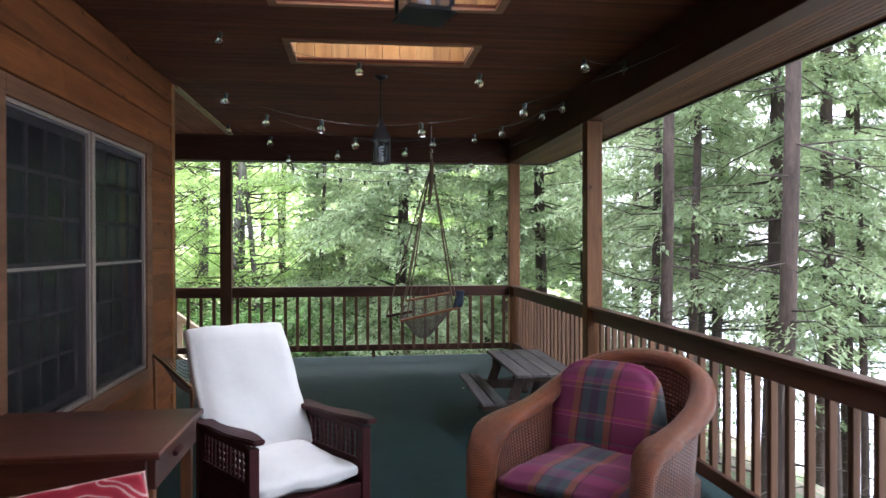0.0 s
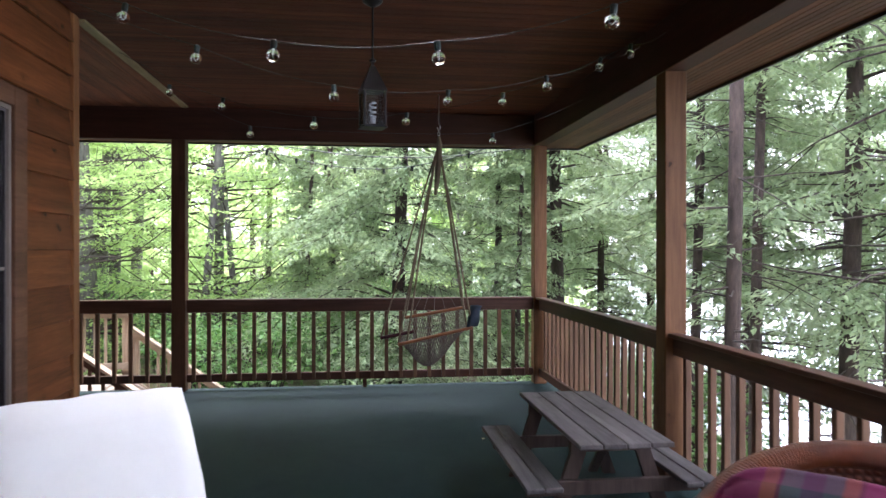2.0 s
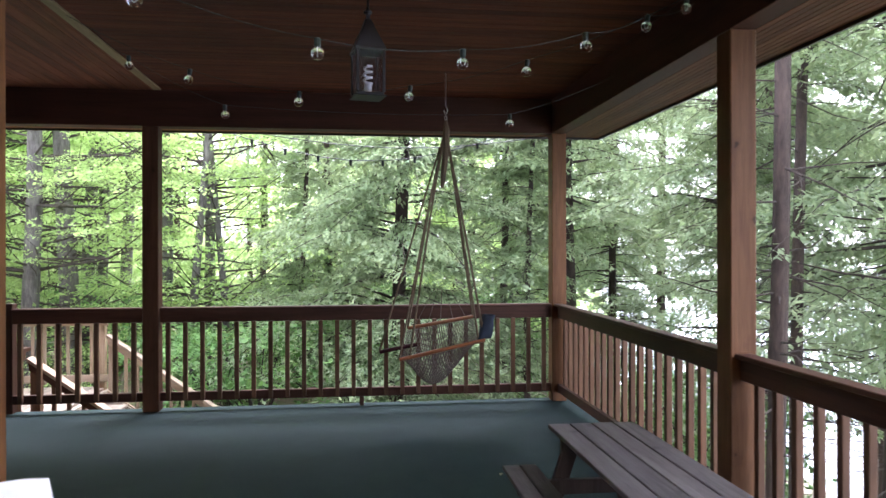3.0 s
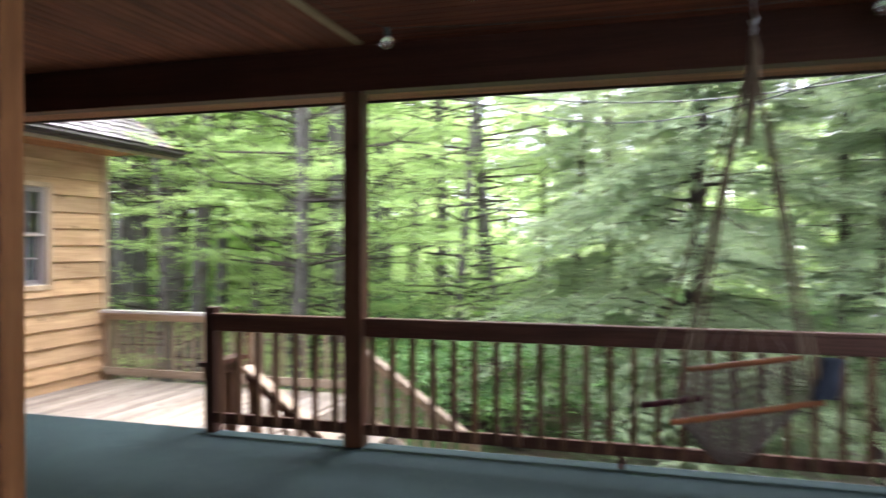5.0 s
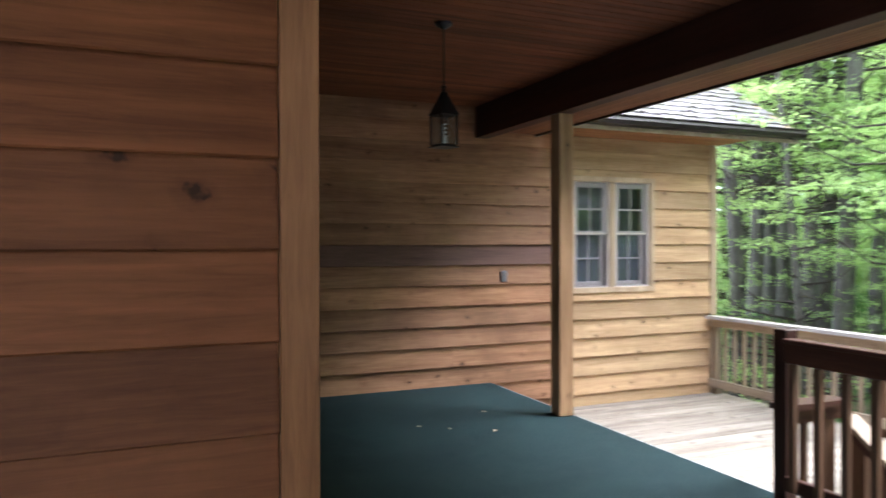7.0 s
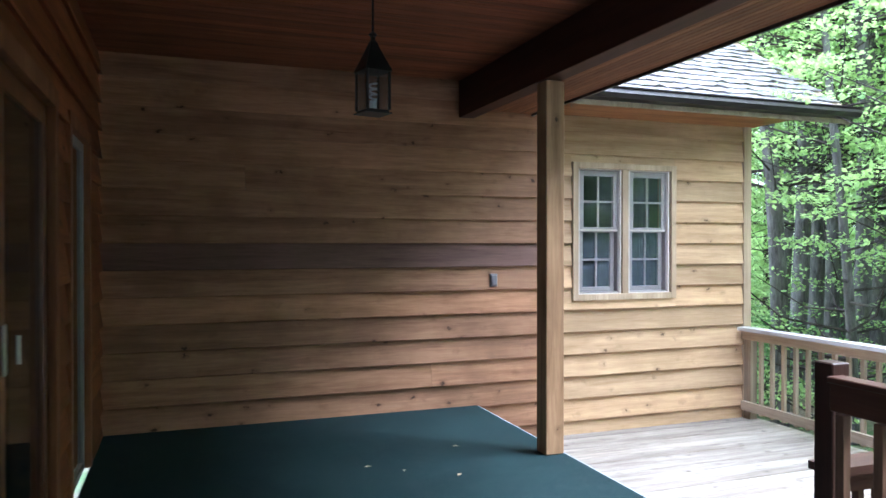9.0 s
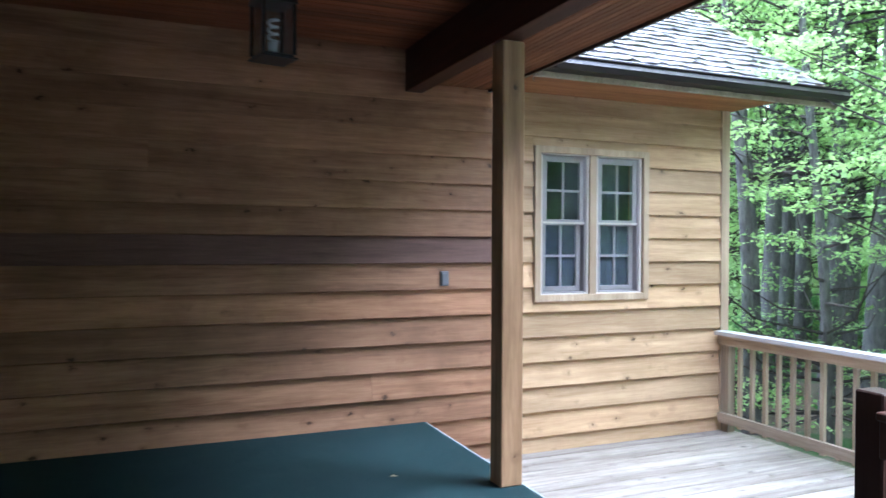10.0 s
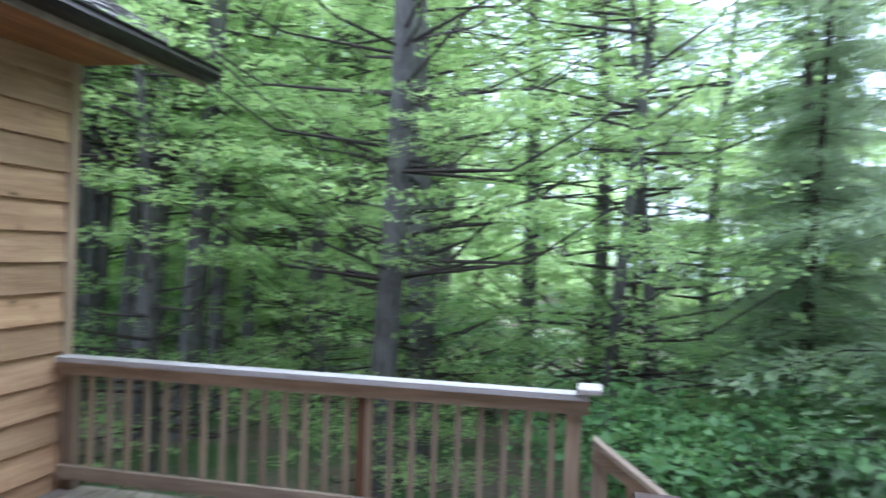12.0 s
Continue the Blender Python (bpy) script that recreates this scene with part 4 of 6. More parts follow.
def maple(h, r, seed, z0, clumps, reach, per, size, label, mat=None):
    rng = np.random.default_rng(seed)
    t = thing("maple_tree", Matrix.Identity(4), label, "tree", "forest maples")
    tm, pts = trunk_mesh(h, r, rng, m_bark2, 0.5)
    put("trunk", tm, t)
    bm = bmesh.new()
    cs, ds = [], []
    for c in range(clumps):
        z = z0 + (h - z0) * rng.uniform(0, 1) ** 1.15
        a = rng.uniform(0, 2 * math.pi)
        L = reach * rng.uniform(0.35, 1.0)
        zs = max(0.6, z - L * rng.uniform(0.2, 0.55))
        o = at(pts, h, zs)
        dv = np.array([math.cos(a), math.sin(a), 0.0])
        end = np.array([o[0], o[1], 0]) + dv * L + np.array([0, 0, z])
        mid = (o + end) / 2 + np.array([0, 0, -0.12 * L]) + rng.normal(0, 0.08, 3)
        tube(bm, [o, mid, end], [0.026, 0.014, 0.004], 4)
        side = np.array([-dv[1], dv[0], 0])
        for k in range(16):
            u, v = rng.normal(0, 0.42), rng.normal(0, 0.42)
            cs.append(end + dv * u + side * v + np.array([0, 0, rng.normal(0, 0.045) - 0.12 * (u * u + v * v)]))
            ds.append(np.array([rng.normal(), rng.normal(), -0.15]))
    part("limb", bm, m_twig, t)
    put("crown", leaf_cloud("crown", np.array(cs), np.array(ds), size, 0.85, per, (0.11, 0.11, 0.028), mat or m_maple, rng, 0.2, 0.25), t)
    return t


def shift(ob, x, y, turn, s=1.0, dz=0.0):
    ob.matrix_basis = pose(x, y, ground_z(x, y) + dz, 0, 0, turn)
    ob.scale = (s, s, s)


maple_bare = maple(9.5, 0.17, 34, 4.6, 42, 3.0, 10, 0.075, "straight grey maple trunk with leaves only high up")
shift(maple_bare, -12.8, 7.9, 0)
hero = conifer(8.6, 0.14, 11, 0.3, 30, 6, 3.2, 22, 5, 0.10, "dense dark-green cedar with drooping flat sprays beyond the end railing")
shift(hero, -1.3, 5.4, 0)
con = [conifer(11.5, 0.13, 21, 3.2, 22, 4, 2.7, 18, 5, 0.115, "tall hemlock with a dark trunk and drooping branches", 3.0),
       conifer(12, 0.095, 22, 4.4, 22, 3, 2.5, 18, 5, 0.115, "slim tall conifer with bare lower trunk", 3.0),
       conifer(9, 0.10, 23, 1.4, 22, 4, 2.2, 16, 5, 0.105, "young hemlock with soft green sprays"),
       conifer(12, 0.088, 24, 6.2, 14, 3, 1.9, 16, 5, 0.11, "slender dark conifer trunk with short dead twigs beside the porch", 4.0)]
map_ = [maple(9.5, 0.19, 31, 1.6, 62, 3.1, 13, 0.066, "grey-barked maple with bright green layered leaves"),
        maple(8, 0.09, 32, 0.8, 58, 2.6, 13, 0.063, "slender maple sapling with bright yellow-green leaves"),
        maple(10, 0.17, 33, 3.0, 75, 3.3, 13, 0.067, "tall grey maple with a leafy top")]


def spot(t, x, y, s=1.0):
    """A tree at a place, copied from the template t."""
    ob = copy_thing(t, Matrix.Identity(4))
    shift(ob, x, y, (x * 37 + y * 53) % 360, s * (1.15 if x > 4.5 else 1.0))
    return ob


C0, C1, C2, C3 = con
M0, M1, M2 = map_
# right side, towards the lake
shift(C0, 1.9, 5.6, 20, 1.05)
shift(C1, 3.0, 2.6, 80, 0.9)
shift(C2, 3.6, 8.6, 140)
shift(C3, 1.75, -0.7, 10)
for t, x, y, s in ((C3, 2.66, 0.3, 0.85), (C3, 2.8, -1.6, 1.25), (C3, 4.9, 0.3, 1.1), (C3, 6.0, 1.2, 0.7), (C1, 4.3, 3.4, 0.8), (C0, 3.95, 0.6, 1.0), (C1, 5.4, 5.0, 1.0), (C1, 6.6, 8.2, 0.95), (C0, 3.2, 11.0, 1.0), (C1, 0.9, 7.2, 0.9),
                   (C1, 7.6, -0.4, 1.0), (C1, 9.5, 2.6, 1.1), (C2, 5.2, 13.0, 1.1), (C0, 10.8, 9.5, 1.1),
                   (C0, 9.4, 6.2, 1.1), (C1, 7.6, -3.4, 1.0), (C2, 6.2, 6.6, 1.2), (C1, 11.5, 4.6, 1.1), (C0, 11.0, -1.8, 1.0), (C0, 9.5, -8.0, 1.0), (C1, 6.5, -11.0, 1.0), (C0, 7.5, 14.5, 1.1), (C2, -2.4, 8.6, 0.9),
                   (C2, -1.6, 11.5, 1.1), (C1, -4.4, 13.0, 1.0), (C0, 3.5, 17.5, 1.2), (C2, 0.9, 4.9, 0.62), (C2, -3.0, 6.9, 0.62)):
    spot(t, x, y, s)
# left side, the maple wood
shift(M0, -8.6, 12.2, 0, 1.0)
shift(M1, -5.0, 6.9, 60)
shift(M2, -7.2, 5.4, 130, 0.9)
for t, x, y, s in ((M0, -7.2, 7.6, 1.05), (maple_bare, -6.3, 10.2, 0.9), (maple_bare, -11.5, 6.3, 0.9), (maple_bare, -13.0, 8.5, 1.0), (maple_bare, -13.9, 9.9, 1.1),  (M1, -4.4, 7.8, 0.9), (maple_bare, -11.3, 7.6, 0.9), (maple_bare, -12.3, 9.3, 1.0), (maple_bare, -10.6, 7.6, 1.1), (maple_bare, -13.4, 10.2, 1.05), (maple_bare, -10.9, 9.0, 0.9), (maple_bare, -12.0, 8.5, 0.8), (M0, -15.8, 10.6, 0.9), (M2, -12.2, 12.6, 1.0), (maple_bare, -9.1, 8.9, 0.8), (maple_bare, -8.4, 12.2, 1.0), (maple_bare, -5.2, 9.4, 0.8),
                   (M1, -10.3, 6.4, 0.9), (M2, -14.8, 11.2, 1.1), (M0, -10.2, 12.6, 1.0), (M1, -7.2, 5.6, 0.55), (M2, -8.8, 15.5, 1.1),
                   (M0, -12.5, 15.0, 1.1), (M1, -16.5, 13.0, 1.2), (M2, -17.0, 9.0, 1.0), (M1, -3.4, 11.0, 1.1), (M2, 1.4, 16.0, 1.1), (M1, -9.4, 9.0, 0.8),
                   (M1, -14.6, 7.2, 0.9), (M2, -19.0, 14.0, 1.1), (M1, 2.2, 12.6, 1.0)):
    spot(t, x, y, s)


# far woods: many leafy crowns and stems in two joined meshes
rng = np.random.default_rng(77)
bm = bmesh.new()
cm, dm_, cn, dn = [], [], [], []
for i in range(120):
    a = rng.uniform(-75, 22)
    dist = rng.uniform(21, 50)
    x, y = -3 + dist * math.sin(radians(a)), -3 + dist * math.cos(radians(a))
    g = ground_z(x, y)
    h = rng.uniform(7, 12)
    rod(bm, (x, y, g - 0.5), (x + rng.normal(0, 0.3), y, g + h), rng.uniform(0.10, 0.2), 0.04, 6)
    con_ = a > -5 and rng.uniform() < 0.6
    for k in range(26):
        z = g + (0.04 + 0.94 * rng.uniform(0, 1) ** 1.25) * h
        rr = rng.uniform(0.4, 2.6)
        q = rng.uniform(0, 2 * math.pi)
        for _ in range(4):
            p = (x + rr * math.cos(q) + rng.normal(0, 0.4), y + rr * math.sin(q) + rng.normal(0, 0.4), z + rng.normal(0, 0.18))
            (cn if con_ else cm).append(p)
            (dn if con_ else dm_).append((math.cos(q), math.sin(q), -0.3))
put("far_trunks", done("far_trunks", bm, m_bark), kind="stuff", label="far tree trunks of the wood", category="woods")
put("far_leaves", leaf_cloud("far_leaves", np.array(cm), np.array(dm_), 0.34, 0.8, 11, (0.35, 0.35, 0.14), m_far, rng, 0.2, 0.4), kind="stuff", label="far green leaves of the wood, coloured bright as if sunlit", category="woods")
put("far_sprays", leaf_cloud("far_sprays", np.array(cn), np.array(dn), 0.36, 0.5, 8, (0.35, 0.35, 0.14), m_needle, rng, 0.2, 0.4), kind="stuff", label="far dark green conifer sprays of the wood", category="woods")

# undergrowth: ferns and low saplings
def bush(seed, label):
    rng = np.random.default_rng(seed)
    t = thing("shrub", Matrix.Identity(4), label, "shrub", "undergrowth shrubs")
    bm = bmesh.new()
    cs, ds = [], []
    for k in range(26):
        a = rng.uniform(0, 2 * math.pi)
        L = rng.uniform(0.3, 1.1)
        z = rng.uniform(0.25, 1.35)
        end = np.array([math.cos(a) * L, math.sin(a) * L, z])
        tube(bm, [(0, 0, -0.1), tuple(end * 0.5 + np.array([0, 0, 0.12])), tuple(end)], [0.012, 0.008, 0.003], 4)
        for _ in range(8):
            cs.append(end + rng.normal(0, 0.2, 3) * np.array([1, 1, 0.4]))
            ds.append(rng.normal(0, 1, 3) * np.array([1, 1, 0.2]))
    part("stem", bm, m_twig, t)
    put("foliage", leaf_cloud("foliage", np.array(cs), np.array(ds), 0.075, 0.8, 10, (0.1, 0.1, 0.05), m_under, rng, 0.2, 0.35), t)
    return t


bushes = [bush(5, "low leafy bush on the forest floor"), bush(6, "low leafy sapling clump among the trunks")]
shift(bushes[0], -3.4, 4.4, 0, 1.1)
shift(bushes[1], -4.6, 5.2, 50, 1.0)
rng = np.random.default_rng(9)
for i in range(44):
    x, y = rng.uniform(-14, 7), rng.uniform(4.3, 13)
    if x > 1:
        y = rng.uniform(1.5, 12)
        x += 0.8
    if x > 5.2 or (x > 3.2 and i % 2) or (-12 < x < -4.9 and y < 9):
        continue
    ob = copy_thing(bushes[i % 2], Matrix.Identity(4))
    shift(ob, x, y, rng.uniform(0, 360), rng.uniform(0.6, 1.3))

# ---- lanterns ----
def lantern(x, y, zb, top):
    """Square iron lantern with a pointed roof, on a rod from the ceiling."""
    t = thing("lantern", pose(x, y, zb, 0, 0, 12), "black iron hanging lantern with pale seeded glass on the porch ceiling", "lantern", "porch lanterns")
    s, h = 0.060, 0.20
    part("base", boxes([((-s, -s, 0), (s, s, 0.012)), ((-s - 0.012, -s - 0.012, -0.006), (s + 0.012, s + 0.012, 0.0))], 0.002), m_black, t)
    for a in (-1, 1):
        for b in (-1, 1):
            part("corner_bar", box((a * s - 0.006, b * s - 0.006, 0.012), (a * s + 0.006, b * s + 0.006, h), 0.001), m_black, t)
    for k in range(4):
        part("pane", box((-s + 0.008, -s - 0.0015, 0.014), (s - 0.008, -s + 0.0015, h - 0.002)), m_lglass, t, m=pose(0, 0, 0, 0, 0, 90 * k))
    bm = bmesh.new()
    lathe(bm, [(0.100, h), (0.097, h + 0.012), (0.040, h + 0.110), (0.02, h + 0.15), (0.012, h + 0.155), (0.012, h + 0.175)], 4, pose(0, 0, 0, 0, 0, 45))
    part("roof", bm, m_black, t)
    bm = bmesh.new()
    lathe(bm, [(0.016, h + 0.175), (0.022, h + 0.185), (0.006, h + 0.20), (0.006, top - zb - 0.03)], 8)
    part("rod", bm, m_black, t)
    bm = bmesh.new()
    lathe(bm, [(0.012, top - zb - 0.04), (0.055, top - zb - 0.015), (0.06, top - zb)], 14)
    part("canopy", bm, m_black, t)
    part("socket", rod(bmesh.new(), (0, 0, 0.012), (0, 0, 0.06), 0.018), m_cfl, t)
    pts = [(0.018 * math.cos(a), 0.018 * math.sin(a), 0.062 + a * 0.0042) for a in [i * 0.5 for i in range(42)]]
    part("spiral_bulb", tube(bmesh.new(), pts, 0.0055, 6), m_cfl, t, smooth=True)


m_cfl = plain("white_bulb_plastic", (0.85, 0.85, 0.88), 0.25, 0.0, 0.03)
lantern(-1.87, -3.46, 2.15, CEIL)
lantern(-1.87, -7.53, 2.10, CEIL)
lantern(-6.28, -1.49, 2.085, CEIL)

# ---- strings of globe bulbs ----
m_wire = plain("dark_green_cable", (0.010, 0.016, 0.013), 0.5)
m_socket = plain("dark_green_socket", (0.012, 0.024, 0.02), 0.45)
bm = bmesh.new()
bmesh.ops.create_uvsphere(bm, u_segments=14, v_segments=10, radius=0.028, matrix=Matrix.Translation((0, 0, -0.062)))
me_globe = done("globe", bm, m_bulb, True)
me_sock = done("socket", lathe(bmesh.new(), [(0.010, 0.004), (0.014, 0.0), (0.014, -0.026), (0.011, -0.034)], 10), m_socket)
me_fil = done("filament", tube(bmesh.new(), [(-0.006, 0, -0.036), (-0.008, 0, -0.062), (0, 0, -0.070), (0.008, 0, -0.062), (0.006, 0, -0.036)], 0.0012, 4), m_steel)
g = thing("globe_bulb", Matrix.Identity(4), "clear round glass bulb hanging from the string cable", "light bulb", "string light bulbs")
put("globe", me_globe, g)
put("socket", me_sock, g)
put("filament", me_fil, g)
first = True


def string(ends, bulbs):
    """A cable from end to end, drooping a little between its bulbs."""
    global first
    pts = [ends[0]] + [(x, y, z + 0.062) for x, y, z in bulbs] + [ends[1]]
    line = []
    for a, b in zip(pts, pts[1:]):
        for k in range(5):
            f = k / 5
            line.append((a[0] + (b[0] - a[0]) * f, a[1] + (b[1] - a[1]) * f, a[2] + (b[2] - a[2]) * f - 0.10 * f * (1 - f)))
    line.append(pts[-1])
    put("cable", done("cable", tube(bmesh.new(), line, 0.0018, 5), m_wire), label="thin dark green cable of the string lights under the ceiling", category="cable", group="light cables")
    for x, y, z in bulbs:
        m = pose(x, y, z + 0.062, random.uniform(-9, 9), random.uniform(-9, 9), random.uniform(0, 360))
        if first:
            g.matrix_basis = m
            first = False
        else:
            copy_thing(g, m)


string([(HX, -4.62, 2.86), (-0.08, -4.3, 2.84)], [(-2.94, -4.71, 2.78), (-2.05, -4.95, 2.55), (-1.27, -4.86, 2.52), (-0.63, -5.04, 2.59), (-0.16, -4.5, 2.72)])
string([(HX, -4.1, 2.86), (-0.08, -5.3, 2.70)], [(-2.98, -4.27, 2.48), (-2.3, -4.58, 2.25), (-1.65, -4.82, 2.20), (-1.01, -5.03, 2.30)])
string([(HX, -3.6, 2.86), (-0.08, -3.0, 2.80)], [(-2.74, -3.95, 2.39), (-2.08, -3.79, 2.25), (-1.44, -3.52, 2.30), (-0.85, -3.47, 2.41), (-0.40, -3.13, 2.62)])
string([(HX, -2.2, 2.87), (-0.08, -3.4, 2.78)], [(-2.91, -2.3, 2.47), (-2.26, -2.4, 2.33), (-1.61, -2.59, 2.34), (-0.99, -2.89, 2.43), (-0.27, -3.31, 2.66)])
string([(-3.6, -1.9, 2.87), (-0.08, -1.75, 2.7)], [(-3.38, -1.91, 2.64), (-2.78, -1.89, 2.34), (-0.86, -1.83, 2.33)])
line = [(-3.3 + 0.33 * i, 0.70, 2.66 - 0.30 * math.sin(math.pi * i / 9)) for i in range(10)]
put("cable", done("cable", tube(bmesh.new(), line, 0.005, 5), m_wire), label="thin black cable sagging outside the end eave", category="cable", group="light cables")
line2 = [(-3.0 + 0.38 * i, 0.70, 2.64 - 0.14 * math.sin(math.pi * i / 8)) for i in range(9)]
put("cable", done("cable", tube(bmesh.new(), line2, 0.005, 5), m_wire), label="thin black cable sagging outside the end eave", category="cable", group="light cables")
for i in range(1, 9):
    put("socket_light", done("socket_light", rod(bmesh.new(), (0, 0, 0.005), (0, 0, -0.055), 0.016, 0.012, 8), m_wire), m=Matrix.Translation(line[i]), label="tiny black empty socket on the outdoor cable", category="socket", group="outdoor sockets")

# ---- kids' picnic table ----
def picnic_table():
    t = thing("picnic_table", pose(-0.645, -3.58, 0), "small child-size picnic table of weathered grey boards with two benches", "picnic table")
    L, W = 1.30, 0.49
    for i in range(4):
        x = -W / 2 + W / 4 * (i + 0.5)
        part("plank", box((x - W / 8 + 0.003, -L / 2, 0.475), (x + W / 8 - 0.003, L / 2 + random.uniform(-0.004, 0.004), 0.50), 0.004), m_grey, t)
    for s in (-1, 1):
        for k in (0, 1):
            x = s * (0.36 + 0.095 * k) + (-0.0)
            part("bench_plank", box((x - 0.045, -L / 2 + 0.02, 0.265), (x + 0.045, L / 2 - 0.02, 0.29), 0.004), m_grey, t)
    for y in (-0.44, 0.44):
        part("bench_support", box((-0.46, y - 0.018, 0.19), (0.46, y + 0.018, 0.264), 0.004), m_greyx, t)
        part("top_support", box((-0.22, y - 0.018 + 0.038, 0.40), (0.22, y + 0.018 + 0.038, 0.474), 0.004), m_greyx, t)
        for s in (-1, 1):
            bm = bmesh.new()
            q = [(s * 0.11, 0.47), (s * 0.19, 0.47), (s * 0.35, 0.0), (s * 0.27, 0.0)]
            a = [bm.verts.new((px, y + 0.019, pz)) for px, pz in q]
            b = [bm.verts.new((px, y + 0.055, pz)) for px, pz in q]
            for i in range(4):
                bm.faces.new((a[i], b[i], b[(i + 1) % 4], a[(i + 1) % 4]))
            bm.faces.new(a)
            bm.faces.new(b[::-1])
            bmesh.ops.recalc_face_normals(bm, faces=bm.faces)
            part("leg", bm, m_greyx, t)
    for s in (-1, 1):
        bm = box((-0.025, -0.012, 0.0), (0.025, 0.012, 0.40), 0.003, pose(0, s * 0.12, 0.21, -s * 45, 0, 0))
        part("brace", bm, m_greyx, t)


picnic_table()


# ---- soft things ----
def cushion(size, n=10, puff=0.35, m=None, arch=0.0, crumple=0.006, seed=0.0):
    """A stuffed cushion: a rounded slab, fuller in the middle, slightly creased."""
    bm = bmesh.new()
    bmesh.ops.create_cube(bm, size=2)
    bmesh.ops.subdivide_edges(bm, edges=bm.edges[:], cuts=n, use_grid_fill=True)
    sx, sy, sz = (v / 2 for v in size)
    for v in bm.verts:
        x, y, z = v.co
        ex, ey = abs(x), abs(y)
        edge = max(ex, ey) ** 8
        full = (1 - puff) + puff * (1 - ex ** 3) * (1 - ey ** 3)
        r = 1 - 0.10 * abs(z) ** 4 * edge
        px, py = x * r * (1 - 0.03 * ey ** 6), y * r * (1 - 0.03 * ex ** 6)
        if arch and y > 0:
            py -= arch * (ex ** 3) * y
            px *= 1 - 0.15 * y * ex ** 2
        q = Vector((px * sx, py * sy, z * sz * full * (1 - 0.45 * edge * 0.6)))
        q += Vector((noise.noise(q * 9 + Vector((seed, 0, 0))), noise.noise(q * 9 + Vector((0, seed + 5, 0))), 2.0 * noise.noise(q * 7 + Vector((0, 0, seed + 9))))) * crumple
        v.co = m @ q if m is not None else q
    return bm


def spindle(h, r=0.008):
    return [(r * 0.7, 0), (r, h * 0.06), (r * 0.5, h * 0.14), (r * 1.15, h * 0.24), (r * 0.55, h * 0.34), (r * 1.0, h * 0.5), (r * 0.55, h * 0.66), (r * 1.15, h * 0.76), (r * 0.5, h * 0.86), (r, h * 0.94), (r * 0.7, h)]


def morris_chair(x, y, turn):
    t = thing("armchair", pose(x, y, 0, 0, 0, turn), "dark red-brown wooden reclining armchair with thick white cushions", "armchair")
    W, D = 0.29, 0.27
    for sx in (-1, 1):
        for sy in (-1, 1):
            part("leg", box((sx * W - 0.024, sy * D - 0.024, 0), (sx * W + 0.024, sy * D + 0.024, 0.60), 0.004), m_mahog, t)
        bm = bmesh.new()
        k = 14
        lo, hi = [], []
        for i in range(k + 1):
            f = i / k
            yy = -D - 0.075 + f * (2 * D + 0.16)
            wd = 0.040 + 0.016 * math.sin(f * math.pi * 1.6) ** 2 - 0.014 * max(0, 0.12 - f) / 0.12
            zz = 0.612 + 0.012 * math.cos(f * math.pi * 1.2)
            lo.append((bm.verts.new((sx * W - wd, yy, zz)), bm.verts.new((sx * W + wd, yy, zz))))
            hi.append((bm.verts.new((sx * W - wd, yy, zz + 0.024)), bm.verts.new((sx * W + wd, yy, zz + 0.024))))
        for i in range(k):
            bm.faces.new((hi[i][0], hi[i][1], hi[i + 1][1], hi[i + 1][0]))
            bm.faces.new((lo[i][1], lo[i][0], lo[i + 1][0], lo[i + 1][1]))
            bm.faces.new((lo[i][0], hi[i][0], hi[i + 1][0], lo[i + 1][0]))
            bm.faces.new((hi[i][1], lo[i][1], lo[i + 1][1], hi[i + 1][1]))
        for i in (0, k):
            bm.faces.new((lo[i][0], lo[i][1], hi[i][1], hi[i][0]))
        bmesh.ops.recalc_face_normals(bm, faces=bm.faces)
        bmesh.ops.bevel(bm, geom=[e for e in bm.edges if e.is_manifold and e.calc_face_angle(0) > 1.0], offset=0.006, segments=2, affect="EDGES")
        part("arm", bm, m_mahog, t)
        part("side_rail", box((sx * W - 0.014, -D + 0.025, 0.40), (sx * W + 0.014, D - 0.025, 0.44), 0.003), m_mahog, t)
        part("side_rail", box((sx * W - 0.012, -D + 0.025, 0.565), (sx * W + 0.012, D - 0.025, 0.60), 0.003), m_mahog, t)
        part("side_panel", box((sx * W - 0.010, -D + 0.025, 0.20), (sx * W + 0.010, D - 0.025, 0.398), 0.003), m_mahog, t)
        me = done("spindle", lathe(bmesh.new(), spindle(0.125, 0.011), 8), m_mahog, True)
        for i in range(12):
            if i in (4, 8):
                part("slat", box((sx * W - 0.006, -D + 0.045 + 0.0415 * i, 0.44), (sx * W + 0.006, -D + 0.068 + 0.0415 * i, 0.565)), m_mahog, t)
            else:
                put("spindle", me, t, pose(sx * W, -D + 0.057 + 0.0415 * i, 0.44))
    part("front_rail", box((-W + 0.025, -D - 0.012, 0.22), (W - 0.025, -D + 0.012, 0.335), 0.004), m_mahog, t)
    part("back_rail", box((-W + 0.025, D - 0.012, 0.24), (W - 0.025, D + 0.012, 0.33), 0.004), m_mahog, t)
    part("seat_frame", box((-W + 0.025, -D + 0.013, 0.29), (W - 0.025, D - 0.013, 0.33), 0.003), m_mahog, t)
    mb = pose(0, 0.26, 0.39, -30, 0, 0)
    for sx in (-1, 1):
        part("back_post", box((sx * 0.235 - 0.018, -0.012, 0.0), (sx * 0.235 + 0.018, 0.012, 0.63), 0.003, mb), m_mahog, t)
    for z in (0.1, 0.34, 0.58):
        part("back_slat", box((-0.217, -0.008, z), (0.217, 0.008, z + 0.045), 0.002, mb), m_mahog, t)
